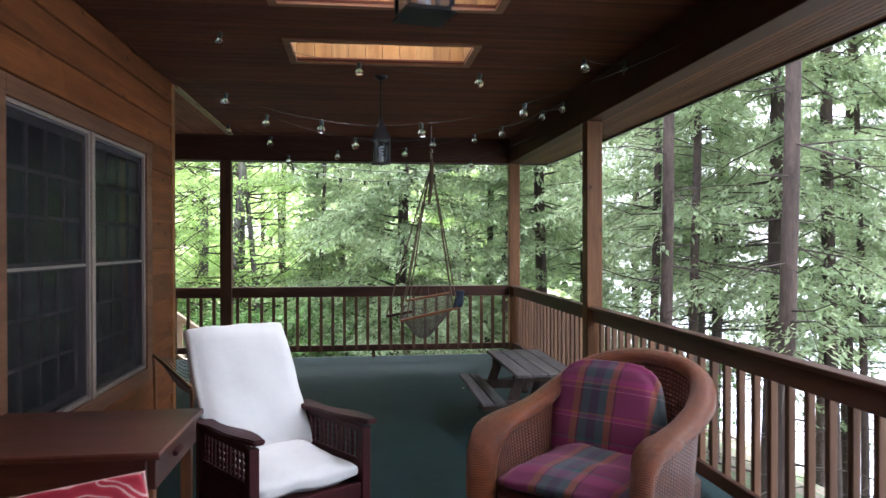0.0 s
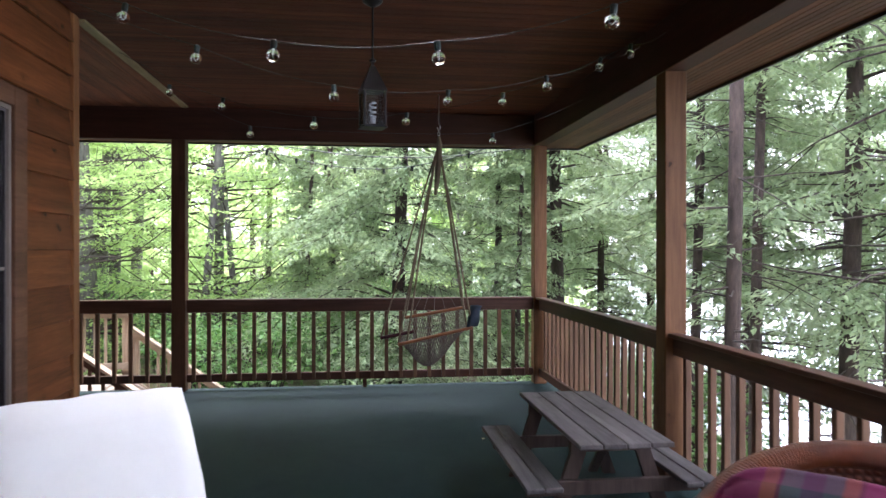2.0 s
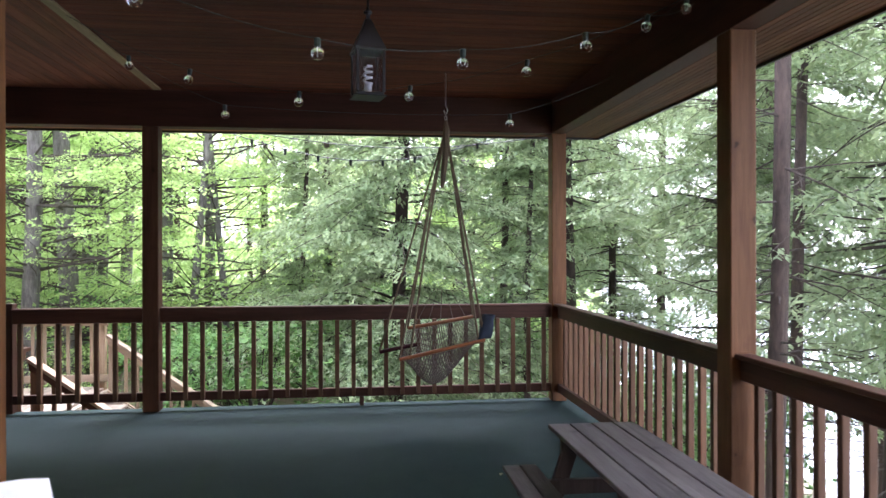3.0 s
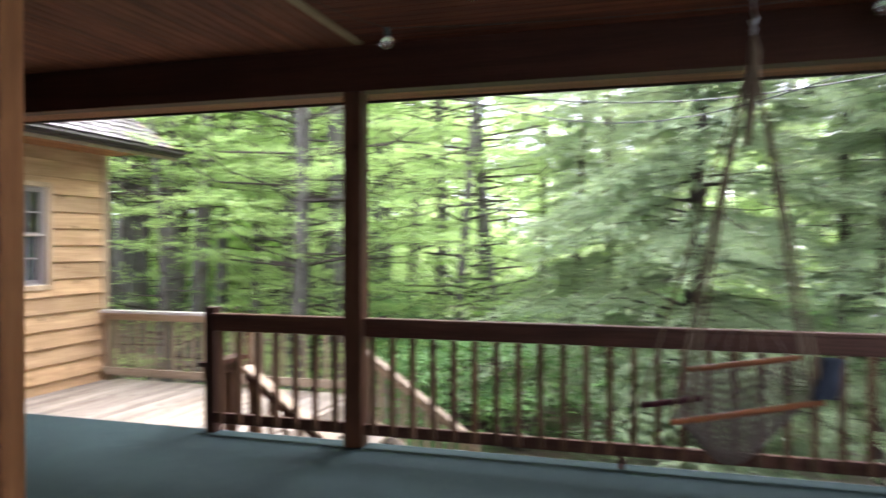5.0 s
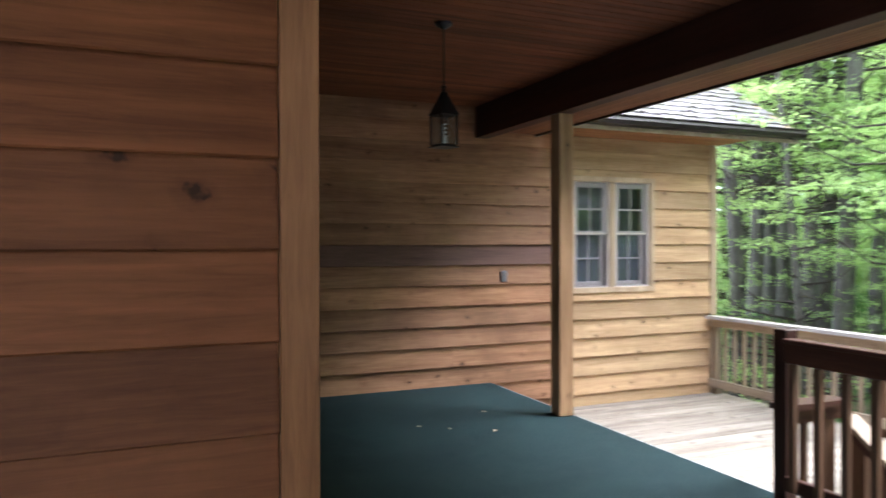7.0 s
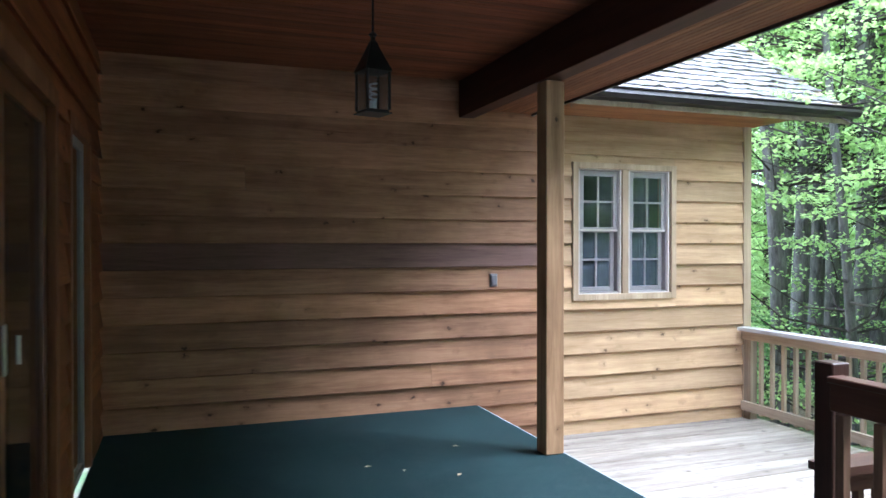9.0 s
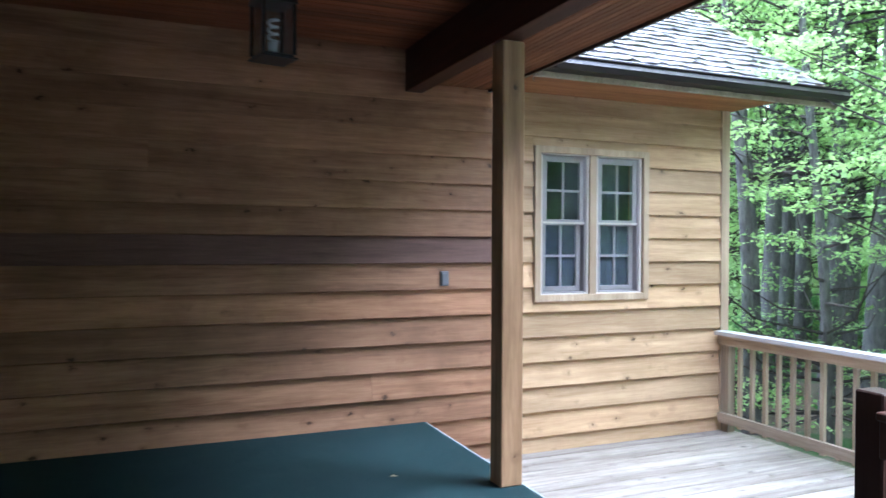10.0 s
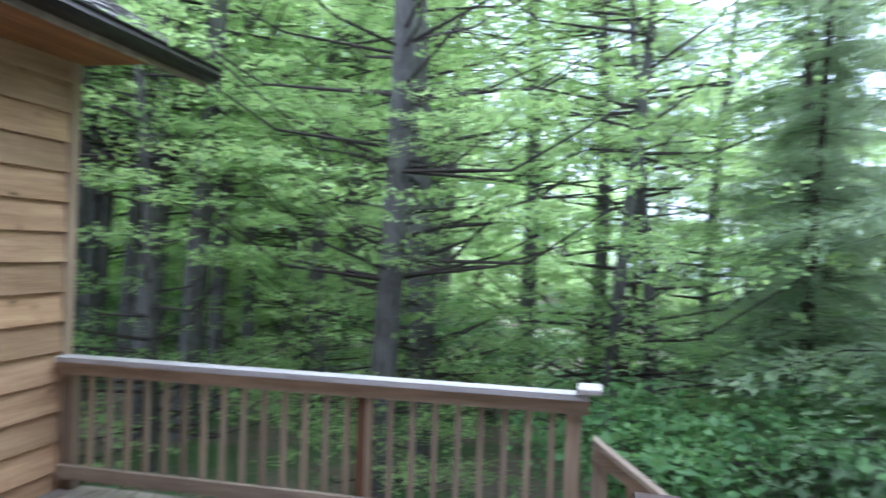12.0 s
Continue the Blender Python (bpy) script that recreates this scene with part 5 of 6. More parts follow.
    part("seat_cushion", cushion((0.53, 0.53, 0.13), 10, 0.25, pose(0, -0.01, 0.395, 3, 0, 0), 0, 0.010, 1.0), m_white_cloth, t, "thick white canvas seat cushion", True)
    part("back_cushion", cushion((0.56, 0.72, 0.115), 14, 0.15, mb @ pose(0, -0.075, 0.345, 90, 0, 0), 0, 0.007, 4.0), m_white_cloth, t, "thick white canvas back cushion", True)


morris_chair(-2.42, -5.94, 34)

# plaid cloth
m_plaid, n, l, p = nodes("purple_plaid_cloth")
tc = n.new("ShaderNodeTexCoord")
sep = n.new("ShaderNodeSeparateXYZ")
l.new(tc.outputs["UV"], sep.inputs[0])
PUR, MAG, TEAL, BLUE, ORA, PINK = (0.070, 0.005, 0.026), (0.20, 0.014, 0.080), (0.008, 0.095, 0.085), (0.012, 0.036, 0.062), (0.26, 0.085, 0.028), (0.36, 0.16, 0.17)


def bands(sock, rows):
    c = ramp(n, l, sock, rows)
    c.node.color_ramp.interpolation = "CONSTANT"
    return c


cx_ = bands(sep.outputs[0], [(0.0, MAG), (0.04, ORA), (0.06, MAG), (0.27, ORA), (0.33, PUR), (0.345, TEAL), (0.42, BLUE), (0.50, TEAL), (0.565, ORA), (0.62, PUR), (0.635, MAG), (0.88, ORA), (0.915, TEAL)])
cy_ = bands(sep.outputs[1], [(0.0, PUR), (0.10, MAG), (0.20, TEAL), (0.215, PUR), (0.40, PINK), (0.41, MAG), (0.44, ORA), (0.455, PUR), (0.68, PINK), (0.69, PUR), (0.73, ORA), (0.745, MAG), (0.80, PUR), (0.90, MAG)])
vec, raw, _ = coords(n, l)
wv = tex(n, l, "Noise", raw, 380, 2, 0.6)
blend = mixc(n, l, 0.45, cx_, cy_)
blend = mixc(n, l, 0.5, blend, ramp(n, l, wv, [(0.3, (0.6, 0.6, 0.6)), (0.7, (1.3, 1.3, 1.3))]), "MULTIPLY")
l.new(blend, p.inputs["Base Color"])
p.inputs["Roughness"].default_value = 0.85
p.inputs["Sheen Weight"].default_value = 0.08
bump(n, l, p, wv, 0.4, 0.002)

# wicker
def wicker(name, dark, light, scale, gloss):
    m, n, l, p = nodes(name)
    tc = n.new("ShaderNodeTexCoord")
    mp = n.new("ShaderNodeMapping")
    l.new(tc.outputs["UV"], mp.inputs[0])
    a = n.new("ShaderNodeTexWave")
    a.bands_direction = "X"
    a.inputs["Scale"].default_value = scale
    a.inputs["Distortion"].default_value = 0.6
    b = n.new("ShaderNodeTexWave")
    b.bands_direction = "Y"
    b.inputs["Scale"].default_value = scale
    b.inputs["Distortion"].default_value = 0.6
    l.new(mp.outputs[0], a.inputs["Vector"])
    l.new(mp.outputs[0], b.inputs["Vector"])
    mul = n.new("ShaderNodeMath")
    mul.operation = "MULTIPLY"
    l.new(a.outputs["Fac"], mul.inputs[0])
    l.new(b.outputs["Fac"], mul.inputs[1])
    vec, raw, _ = coords(n, l)
    t = tex(n, l, "Noise", raw, 14, 4, 0.7)
    col = mixc(n, l, 0.5, ramp(n, l, mul.outputs[0], [(0.05, dark), (0.5, light)]), ramp(n, l, t, [(0.3, dark), (0.7, light)]))
    l.new(col, p.inputs["Base Color"])
    p.inputs["Roughness"].default_value = gloss
    p.inputs["Coat Weight"].default_value = 0.06
    bump(n, l, p, mul.outputs[0], 0.9, 0.006)
    return m


m_wick = wicker("glossy_brown_wicker", (0.035, 0.009, 0.005), (0.17, 0.046, 0.015), 13, 0.6)
m_rim = wicker("glossy_wound_rattan", (0.105, 0.023, 0.006), (0.33, 0.088, 0.020), 24, 0.33)


def set_uv(bm, rows):
    """UVs by grid place: rows maps a vertex to its (u, v)."""
    uv = bm.loops.layers.uv.new("UVMap")
    for f in bm.faces:
        for lp in f.loops:
            lp[uv].uv = rows.get(lp.vert, (0, 0))


def smooth_path(pts, k):
    """Catmull-Rom through points."""
    out = []
    P = [Vector(q) for q in pts]
    P = [P[0] * 2 - P[1]] + P + [P[-1] * 2 - P[-2]]
    for i in range(1, len(P) - 2):
        for j in range(k):
            t = j / k
            a, b, c, d = P[i - 1], P[i], P[i + 1], P[i + 2]
            out.append(0.5 * ((2 * b) + (c - a) * t + (2 * a - 5 * b + 4 * c - d) * t * t + (3 * b - a - 3 * c + d) * t ** 3))
    out.append(P[-2])
    return out


def wicker_chair(x, y, turn):
    t = thing("wicker_chair", pose(x, y, 0, 0, 0, turn), "glossy brown wicker tub armchair with purple plaid cushions", "armchair")
    t.scale = (0.96, 0.96, 0.98)
    half = [(-0.40, -0.40, 0.02), (-0.41, -0.425, 0.30), (-0.41, -0.41, 0.50), (-0.405, -0.34, 0.605), (-0.405, -0.18, 0.640), (-0.41, 0.06, 0.665), (-0.405, 0.28, 0.725), (-0.34, 0.46, 0.815), (-0.19, 0.57, 0.872)]
    pts = half + [(0.0, 0.60, 0.892)] + [(-a, b, c) for a, b, c in reversed(half)]
    path = smooth_path(pts, 4)
    N = len(path)
    seg = 12
    bm = bmesh.new()
    uvs = {}
    rings = []
    for i, q in enumerate(path):
        d = (path[min(i + 1, N - 1)] - path[max(i - 1, 0)]).normalized()
        out = Vector((q.x, q.y * 0.9, 0))
        out = (out - d * out.dot(d)).normalized()
        up = d.cross(out).normalized()
        f = abs(i / (N - 1) - 0.5) * 2
        wide = 0.052 + 0.022 * math.sin(min(1, max(0, 1.0 - f)) * math.pi) ** 2 + (0.018 if 0.55 < f < 0.9 else 0.0)
        ring = []
        for k in range(seg):
            a = 2 * math.pi * k / seg
            v = bm.verts.new(q + out * math.cos(a) * wide + up * math.sin(a) * 0.042)
            uvs[v] = (i * 0.06, k / seg)
            ring.append(v)
        rings.append(ring)
    for a, b in zip(rings, rings[1:]):
        for k in range(seg):
            bm.faces.new((a[k], a[(k + 1) % seg], b[(k + 1) % seg], b[k]))
    bm.faces.new(rings[0])
    bm.faces.new(rings[-1][::-1])
    set_uv(bm, uvs)
    bmesh.ops.recalc_face_normals(bm, faces=bm.faces)
    part("rim", bm, m_rim, t, "thick wound rattan rim", True)
    for name, off in (("woven_shell", 0.0), ("woven_lining", -0.03)):
        bm = bmesh.new()
        uvs = {}
        cols = []
        for i, q in enumerate(path):
            r = Vector((q.x, q.y, 0))
            inw = r.normalized() * off if r.length else r
            col = []
            for k in range(9):
                f = k / 8
                g2 = 1 - 0.10 * math.sin(f * math.pi * 0.5)
                v = bm.verts.new((q.x * g2 + inw.x, q.y * g2 + inw.y, q.z * (1 - f) + 0.03 * f))
                uvs[v] = (i * 0.045, f * 0.9)
                col.append(v)
            cols.append(col)
        for a, b in zip(cols[2:-2], cols[3:-2]):
            for k in range(8):
                bm.faces.new((a[k], a[k + 1], b[k + 1], b[k]))
        set_uv(bm, uvs)
        part(name, bm, m_wick, t, smooth=True)
    part("seat_base", box((-0.35, -0.39, 0.10), (0.35, 0.46, 0.34), 0.02), m_wick, t)
    for name, size, m, arch, seed in (("seat_cushion", (0.66, 0.78, 0.14), pose(0, -0.03, 0.41, 2, 0, 0), 0.0, 2.0), ("back_cushion", (0.68, 0.55, 0.19), pose(-0.10, 0.27, 0.625, 70, 0, 0), 0.30, 7.0)):
        bm = cushion(size, 12, 0.45, None, arch, 0.008, seed)
        uv = bm.loops.layers.uv.new("UVMap")
        for f in bm.faces:
            for lp in f.loops:
                c = lp.vert.co
                lp[uv].uv = (c.x / size[0] + 0.5, c.y / size[1] + 0.5)
        bmesh.ops.transform(bm, matrix=m, verts=bm.verts)
        part(name, bm, m_plaid, t, "purple, teal and orange plaid cushion", True)


wicker_chair(-0.92, -6.18, -46)


# ---- drop-front table by the window ----
t = thing("side_table", pose(-3.175, -6.555, 0), "oiled reddish cherry side table with small drawer under the window", "table")
part("tabletop", box((-0.41, -0.31, 0.715), (0.43, 0.40, 0.742), 0.006), m_desk, t)
part("apron", box((0.375, -0.27, 0.60), (0.405, 0.36, 0.714), 0.004), m_desk, t)
part("apron", box((-0.37, -0.285, 0.60), (0.374, -0.265, 0.714), 0.004), m_desk, t)
part("apron", box((-0.37, 0.355, 0.60), (0.374, 0.375, 0.714), 0.004), m_desk, t)
part("drawer_pull", box((0.406, -0.05, 0.655), (0.425, 0.05, 0.675), 0.005), m_mahog, t)
for sx, sy in ((-0.38, -0.24), (-0.38, 0.33), (0.37, -0.24), (0.37, 0.33)):
    part("leg", box((sx - 0.022, sy - 0.022, 0.0), (sx + 0.022, sy + 0.022, 0.714), 0.003), m_desk_leg, t, "amber wooden leg")

# red cushion on a low seat
m_red, n, l, p = nodes("red_patterned_cloth")
vec, raw, _ = coords(n, l)
w_ = n.new("ShaderNodeTexWave")
w_.wave_type = "RINGS"
w_.inputs["Scale"].default_value = 4.0
w_.inputs["Distortion"].default_value = 11.0
w_.inputs["Detail"].default_value = 1.5
w_.inputs["Detail Scale"].default_value = 1.2
l.new(raw, w_.inputs["Vector"])
wv = tex(n, l, "Noise", raw, 300, 2, 0.6)
col = ramp(n, l, w_.outputs["Fac"], [(0.0, (0.33, 0.012, 0.03)), (0.62, (0.42, 0.03, 0.05)), (0.72, (0.62, 0.32, 0.30)), (0.86, (0.70, 0.52, 0.48)), (0.92, (0.40, 0.02, 0.04))])
l.new(col, p.inputs["Base Color"])
p.inputs["Roughness"].default_value = 0.85
bump(n, l, p, wv, 0.4, 0.002)
t = thing("low_bench", pose(-3.05, -7.25, 0), "plain dark wooden seat under a red cushion", "bench")
part("seat", box((-0.35, -0.28, 0.31), (0.38, 0.28, 0.34), 0.006), m_mahog, t)
for sx in (-0.31, 0.33):
    for sy in (-0.24, 0.24):
        part("leg", box((sx - 0.02, sy - 0.02, 0), (sx + 0.02, sy + 0.02, 0.31), 0.003), m_mahog, t)
t = thing("cushion", pose(-2.98, -7.12, 0.34, 0, 0, 0), "red cushion with pale pink swirls leaning on the bench", "cushion")
part("cover", cushion((0.50, 0.36, 0.13), 10, 0.5, pose(0.03, 0, 0.19, 80, -10, 0), 0, 0.004, 3.0), m_red, t, smooth=True)
part("piping", tube(bmesh.new(), [tuple(pose(0.03, 0, 0.19, 80, -10, 0) @ Vector((0.247 * sx, 0.177 * sy, 0))) for sx, sy in ((-1, -1), (0, -1), (1, -1), (1, 0), (1, 1), (0, 1), (-1, 1), (-1, 0), (-1, -1))], 0.006, 6), plain("pale_pink_piping", (0.65, 0.42, 0.38), 0.8), t)

# ---- sling seat by the house corner ----
m_rope = plain("tan_cotton_rope", (0.14, 0.10, 0.062), 0.85, 0.0, 0.25, 90, 0.5)
m_net = plain("grey_knotted_net", (0.15, 0.12, 0.10), 0.85, 0.0, 0.25, 90, 0.5)
t = thing("sling_stool", pose(-3.36, -4.35, 0), "small folding stool with a knotted net sling beside the house corner", "stool")
for x0, x1 in ((-0.20, 0.27), (0.06, 0.50)):
    part("side_pole", rod(bmesh.new(), (x0, 0.38, 0.66), (x1, -0.50, 0.575), 0.013), m_desk_leg, t)
for a, b in (((-0.20, 0.38, 0.66), (-0.19, 0.40, 0.0)), ((0.27, -0.50, 0.575), (0.25, -0.48, 0.0)), ((0.06, 0.38, 0.66), (0.07, 0.40, 0.0)), ((0.50, -0.50, 0.575), (0.50, -0.48, 0.0))):
    part("leg", rod(bmesh.new(), a, b, 0.012), m_desk_leg, t)


def net(corners, rows, cols, sag, r):
    """A knotted net hung between two bars, as crossing cords."""
    a0, a1, b0, b1 = (Vector(c) for c in corners)
    bm = bmesh.new()

    def pt(u, v):
        q = a0.lerp(a1, u).lerp(b0.lerp(b1, u), v)
        return q - Vector((0, 0, sag * 4 * v * (1 - v) * (0.12 + 0.88 * math.sin(math.pi * u ** 0.8) ** 1.4)))
    for i in range(rows):
        for s in (1, -1):
            line = []
            for k in range(cols + 1):
                v = k / cols
                u = (i + 0.5) / rows + s * 0.5 / rows * (1 if k % 2 else -1)
                line.append(pt(min(1, max(0, u)), v))
            tube(bm, line, r, 4)
    return bm


part("net", net(((-0.20, 0.38, 0.66), (0.27, -0.50, 0.575), (0.06, 0.38, 0.66), (0.50, -0.50, 0.575)), 20, 10, 0.16, 0.0032), m_net, t)

# ---- hanging hammock chair ----
t = thing("hammock_chair", pose(-1.22, -0.95, 0), "hanging net hammock chair with wooden bars on tan ropes", "hammock chair")
apex = Vector((0.02, 0.0, 2.42))
part("hook", tube(bmesh.new(), [(0.02, 0, CEIL), (0.02, 0, 2.62), (0.035, 0, 2.58), (0.02, 0, 2.54), (0.005, 0, 2.58)], 0.006, 6), m_steel, t)
bm = bmesh.new()
for k in range(3):
    tube(bm, [(0.02 + 0.010 * math.cos(a), 0.010 * math.sin(a) if k % 2 else 0.0, 2.54 - 0.035 * k - 0.02 + 0.018 * math.sin(a)) for a in [i * math.pi / 4 for i in range(9)]], 0.003, 5)
part("chain", bm, m_steel, t)
tube_pts = []
BF = (Vector((-0.37, -0.16, 0.585)), Vector((0.31, -0.16, 0.73)))
BB = (Vector((-0.28, 0.18, 0.795)), Vector((0.27, 0.18, 0.885)))
BA = (Vector((-0.52, 0.0, 0.626)), Vector((-0.215, 0.02, 0.68)))
for nm, (a, b), mt in (("front_bar", BF, m_orange), ("back_bar", BB, m_orange), ("arm_bar", BA, m_mahog)):
    part(nm, rod(bmesh.new(), a, b, 0.016, seg=10), mt, t)
knot = Vector((0.0, 0.0, 2.08))
for k, (a, e) in enumerate(((apex, BF[0]), (apex, BF[1]), (apex, BB[0]), (apex, BB[1]), (apex, BF[0].lerp(BF[1], 0.12)), (apex, BF[0].lerp(BF[1], 0.93)), (apex, BA[0]))):
    mid = a.lerp(e, 0.3) + Vector((-0.02 if e.x < 0 else 0.01, 0, -0.04))
    part("rope", tube(bmesh.new(), smooth_path([a, mid, e], 6), 0.0085, 6), m_rope, t)
bm = bmesh.new()
tube(bm, [(0.02, 0, 2.50), (0.025, 0, 2.42), (0.02, 0.0, 2.25), (0.0, 0.0, 2.05), (-0.01, 0, 1.95)], [0.012, 0.03, 0.028, 0.022, 0.012], 8)
part("rope_wrap", bm, m_rope, t)
part("seat_net", net((BF[0], BF[1], BB[0], BB[1]), 30, 14, 0.37, 0.0042), m_net, t, "grey knotted net seat")
for k in range(5):
    f = (k + 0.5) / 5
    e = BB[0].lerp(BB[1], f)
    part("rope", tube(bmesh.new(), [(e.x * 0.3 - 0.02 + 0.02, 0.10, 1.12), tuple(e)], 0.003, 4), m_net, t)
m_navy = plain("navy_bundled_cloth", (0.012, 0.02, 0.035), 0.85, 0.0, 0.3)
bm = cushion((0.09, 0.20, 0.08), 6, 0.3, pose(0.33, -0.12, 0.83, 80, 15, 10), 0, 0.03, 8.0)
put("navy_cloth", done("navy_cloth", bm, m_navy, True), m=pose(-1.22, -0.95, 0), label="dark navy cloth bundled on the hammock ropes", category="cloth")

# scraps on the carpet
m_leaf = plain("dry_leaf", (0.34, 0.26, 0.16), 0.8)
rng = np.random.default_rng(12)
for x, y in ((-7.35, -1.25), (-7.2, -1.05), (-7.6, -0.55), (-1.0, -2.2), (-7.0, -0.75)):
    bm = bmesh.new()
    v = [bm.verts.new(q) for q in ((-0.025, 0, 0.001), (0, -0.012, 0.006), (0.028, 0, 0.002), (0, 0.014, 0.008))]
    bm.faces.new((v[0], v[1], v[2]))
    bm.faces.new((v[0], v[2], v[3]))
    put("dry_leaf", done("dry_leaf", bm, m_leaf), m=pose(x, y, 0.001, 0, 0, rng.uniform(0, 360)), label="tiny dry leaf scrap on the carpet", category="leaf", group="leaf scraps")

# ---- siding boards, deck boards and roof shingles ----
def lap(L, mat):
    """A bevelled siding board, thick at its foot, along x, outwards -y."""
    bm = bmesh.new()
    q = [(0.0, 0.004), (-0.014, 0.005), (-0.032, -0.003), (-0.037, 0.002), (-0.006, ROW + 0.004), (0.0, ROW + 0.004)]
    a = [bm.verts.new((0.0, yy, zz)) for yy, zz in q]
    b = [bm.verts.new((L, yy, zz)) for yy, zz in q]
    for i in range(6):
        bm.faces.new((a[i], a[(i + 1) % 6], b[(i + 1) % 6], b[i]))
    bm.faces.new(a[::-1])
    bm.faces.new(b)
    bmesh.ops.recalc_face_normals(bm, faces=bm.faces)
    return done("board", bm, mat)


def lap_cut(L, f0, f1, mat):
    """A siding board ripped to a strip between two heights above its foot."""
    def face(f):
        return -0.037 + 0.031 * max(0.0, f) / ROW
    q = [(0.0, f0), (face(f0), f0), (face(f1), f1), (0.0, f1)]
    bm = bmesh.new()
    a = [bm.verts.new((0.0, yy, zz)) for yy, zz in q]
    b = [bm.verts.new((L, yy, zz)) for yy, zz in q]
    for i in range(4):
        bm.faces.new((a[i], a[(i + 1) % 4], b[(i + 1) % 4], b[i]))
    bm.faces.new(a[::-1])
    bm.faces.new(b)
    bmesh.ops.recalc_face_normals(bm, faces=bm.faces)
    return done("board", bm, mat)


def clad(parent, place, u0, u1, z0, z1, holes, pick, rng, cut=2.9):
    """Courses of boards along a wall, cut round its holes."""
    r = math.ceil((z0 - 0.612 - ROW) / ROW)
    cache = {}
    while 0.612 + r * ROW < z1:
        z = 0.612 + r * ROW
        spans = [(u0, u1)]
        for h in holes:
            if z + ROW * 0.75 > h[2] and z + 0.04 < h[3]:
                nxt = []
                for a, b in spans:
                    if h[0] > a and h[1] < b:
                        nxt += [(a, h[0]), (h[1], b)]
                    else:
                        nxt.append((a, b))
                spans = nxt
                for f0, f1 in ((0.0, h[2] - z), (h[3] - z, ROW)):
                    if 0.012 < f1 - f0 < ROW - 0.012 and f0 >= 0:
                        put("board", lap_cut(h[1] - h[0] + 0.002, f0, f1, pick(r, (h[0] + h[1]) / 2)), parent, place @ pose(h[0] - 0.001, 0, z))
        for a, b in spans:
            cuts = [a]
            off = a + rng.uniform(0.9, cut)
            while off < b - 0.9:
                cuts.append(off)
                off += cut + rng.uniform(-0.4, 0.9)
            cuts.append(b)
            for c, d in zip(cuts, cuts[1:]):
                ob = put("board", lap(d - c - 0.002, pick(r, (c + d) / 2)), parent, place @ pose(c, 0, z, rng.uniform(-0.25, 0.25), 0, 0))
        r += 1


rng = np.random.default_rng(3)
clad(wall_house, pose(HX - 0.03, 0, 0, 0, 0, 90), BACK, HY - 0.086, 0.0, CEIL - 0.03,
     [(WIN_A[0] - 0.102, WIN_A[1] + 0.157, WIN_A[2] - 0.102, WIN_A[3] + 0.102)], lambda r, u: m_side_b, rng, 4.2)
# shade-toned boards run to 0.90, behind the post; honey boards go on from there
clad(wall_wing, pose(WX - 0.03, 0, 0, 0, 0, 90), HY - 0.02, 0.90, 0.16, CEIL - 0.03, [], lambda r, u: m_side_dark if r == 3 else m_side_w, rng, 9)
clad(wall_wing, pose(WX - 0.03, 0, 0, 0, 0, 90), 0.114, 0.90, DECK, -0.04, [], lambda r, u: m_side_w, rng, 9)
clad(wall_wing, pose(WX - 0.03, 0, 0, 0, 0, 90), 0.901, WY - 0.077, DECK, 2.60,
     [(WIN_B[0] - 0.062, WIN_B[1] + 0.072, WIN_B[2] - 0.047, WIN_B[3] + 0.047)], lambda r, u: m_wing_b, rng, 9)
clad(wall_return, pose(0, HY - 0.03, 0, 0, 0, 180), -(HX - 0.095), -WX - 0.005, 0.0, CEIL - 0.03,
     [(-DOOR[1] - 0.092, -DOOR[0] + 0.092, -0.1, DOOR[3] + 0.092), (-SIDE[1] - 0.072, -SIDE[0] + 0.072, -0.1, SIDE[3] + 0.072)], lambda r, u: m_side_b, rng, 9)

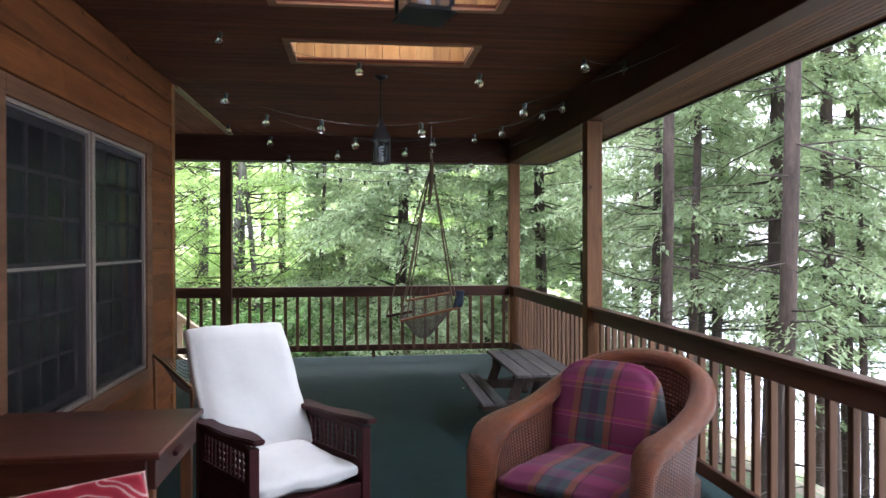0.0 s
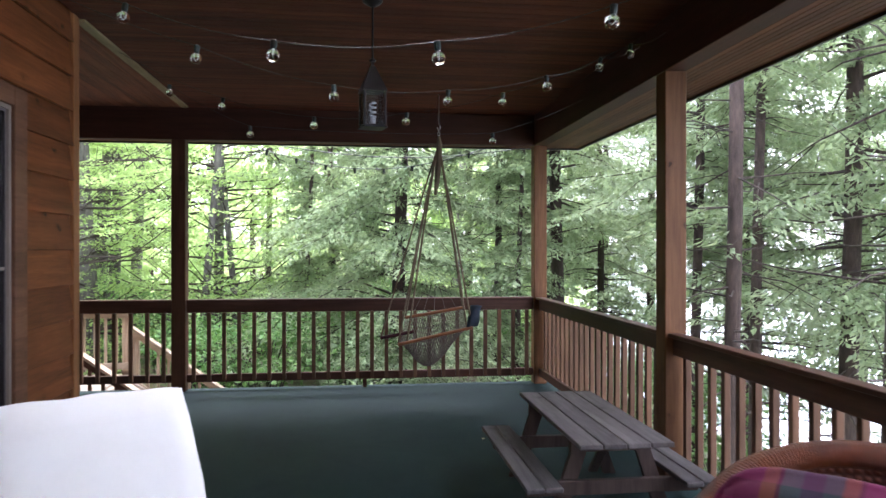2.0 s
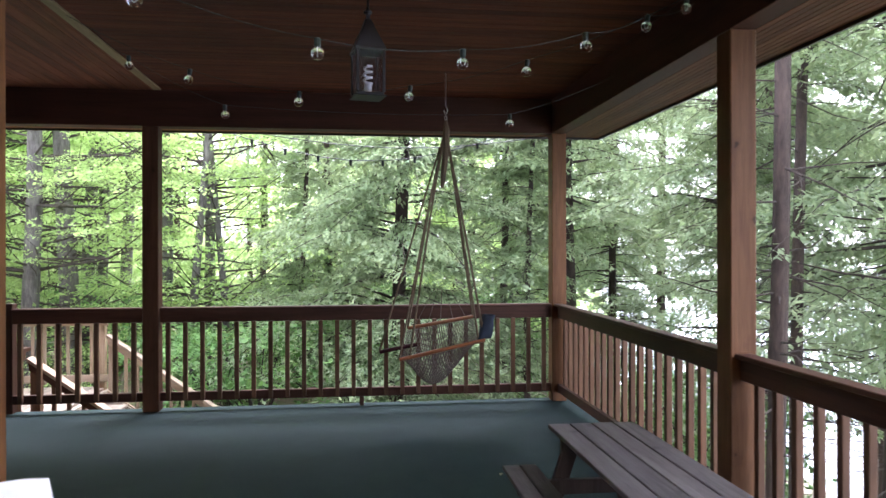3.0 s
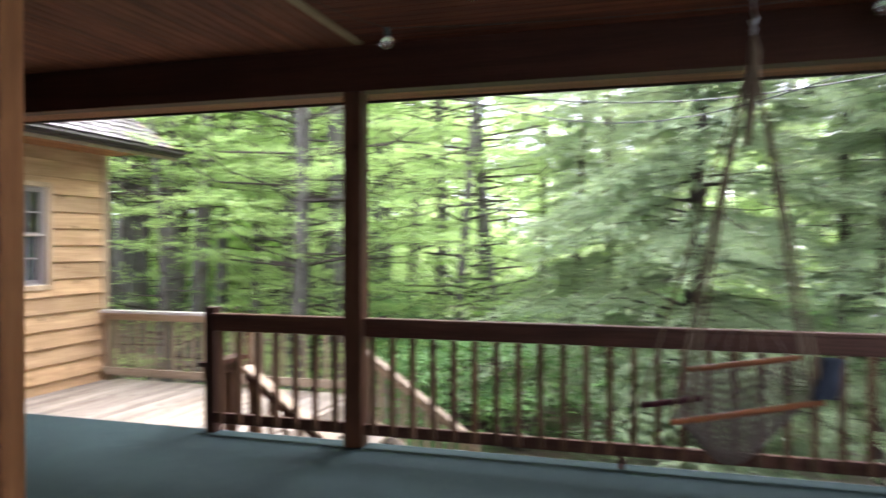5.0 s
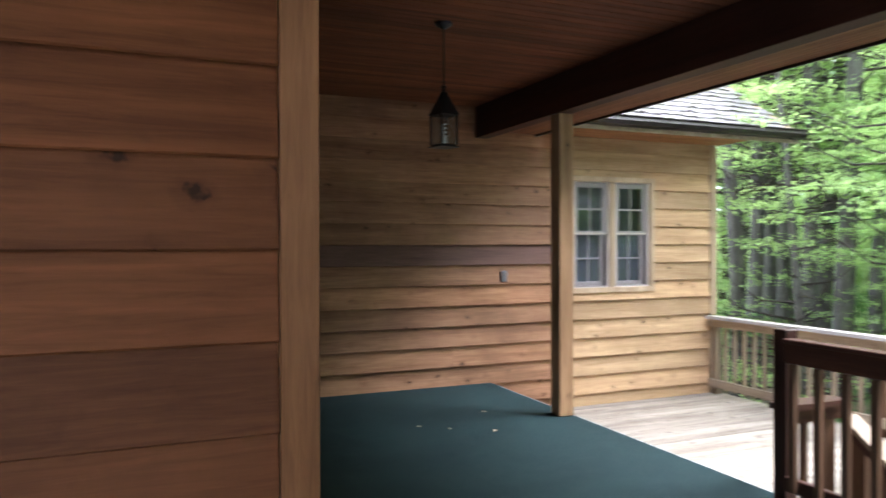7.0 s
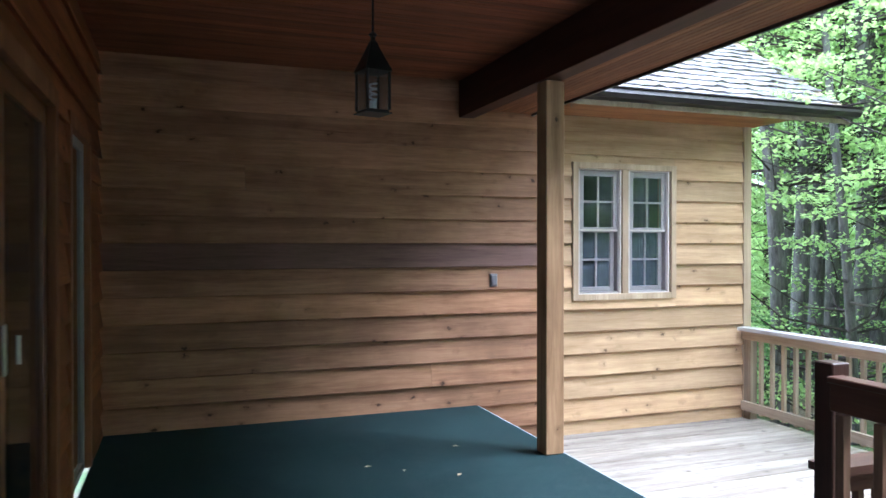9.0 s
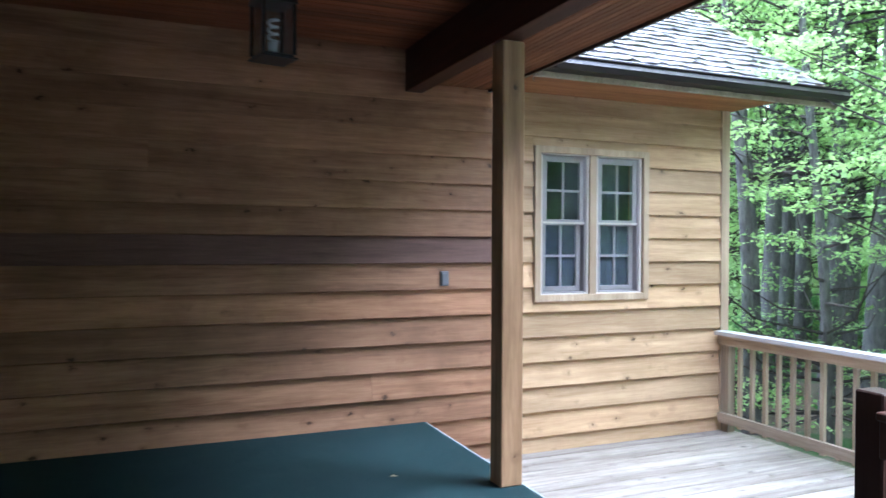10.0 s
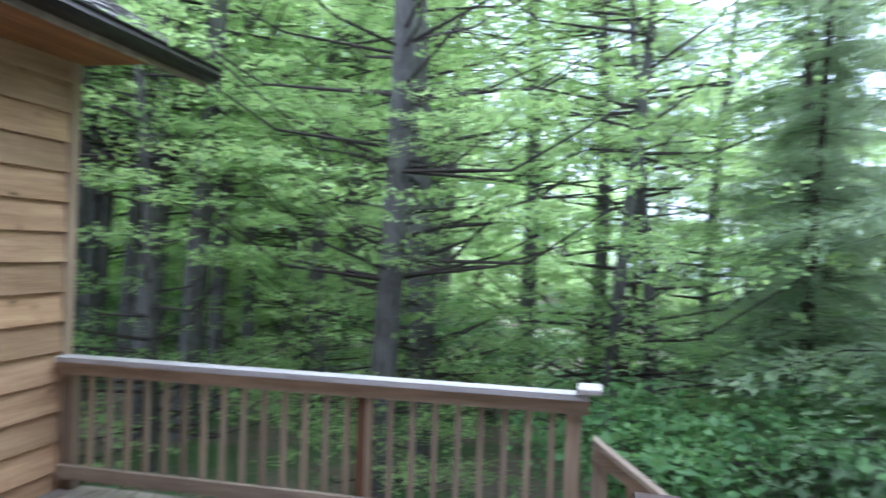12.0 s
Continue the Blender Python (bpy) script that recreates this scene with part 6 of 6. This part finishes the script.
deck_top = tagged(new("deck"), "bleached rough deck boards with dark gaps", kind="structure")
me_dk = [done("plank", box((-0.068, 0, -0.03), (0.068, WY + 0.03 - 0.118, 0.0), 0.004), m_deck)]
x = WX + 0.07
while x < DX - 0.05:
    put("plank", me_dk[0], deck_top, pose(x, 0.118, DECK + rng.uniform(-0.0015, 0.0015)))
    x += 0.143

me_sh = []
for k in range(4):
    bm = bmesh.new()
    wd = 0.30 - 0.006
    j = [rng.uniform(-0.020, 0.020) for _ in range(5)]
    top, bot = [], []
    for i in range(5):
        u = -wd / 2 + wd * i / 4
        top.append((0.0 + j[i], u, 0.012 + 0.8 * abs(j[i])))
        bot.append((-0.19, u, 0.0))
    a = [bm.verts.new(v) for v in top]
    b = [bm.verts.new(v) for v in bot]
    c = [bm.verts.new((v[0], v[1], v[2] - 0.011)) for v in top]
    for i in range(4):
        bm.faces.new((a[i], a[i + 1], b[i + 1], b[i]))
        bm.faces.new((c[i], c[i + 1], a[i + 1], a[i]))
    bmesh.ops.recalc_face_normals(bm, faces=bm.faces)
    me_sh.append(done("shingle", bm, m_shingle))
roof_w = bpy.data.objects["roof_wing"]
for row in range(22):
    s = 0.045 + row * 0.14
    x, z = EX + 0.055 - (s) * math.cos(radians(ang)), EZ + 0.012 + (s - 0.045) * math.sin(radians(ang))
    yy = RY0 + 0.15 + (0.15 if row % 2 else 0.0)
    while yy < RY1 - 0.1:
        put("shingle", me_sh[int(rng.integers(0, 4))], roof_w, pose(x, yy, z, 0, 0, 0) @ pose(0, 0, 0, 0, ang, 0) @ pose(0, 0, 0, 0, rng.uniform(-0.5, 1.2), 0))
        yy += 0.30

# nails in the house siding near its corner
me_nail = done("nail", lathe(bmesh.new(), [(0.0028, 0.0), (0.0030, 0.0012), (0.0018, 0.002)], 6), plain("dull_nail", (0.22, 0.22, 0.23), 0.4, 0.8))
for r in range(-2, 10):
    for u in (-3.06, -3.43):
        z = 0.612 + r * ROW + 0.032 + rng.uniform(-0.004, 0.004)
        put("nail", me_nail, wall_house, Matrix.Translation((HX - 0.0010, u + rng.uniform(-0.01, 0.01), z)) @ pose(0, 0, 0, 0, 90, 0))
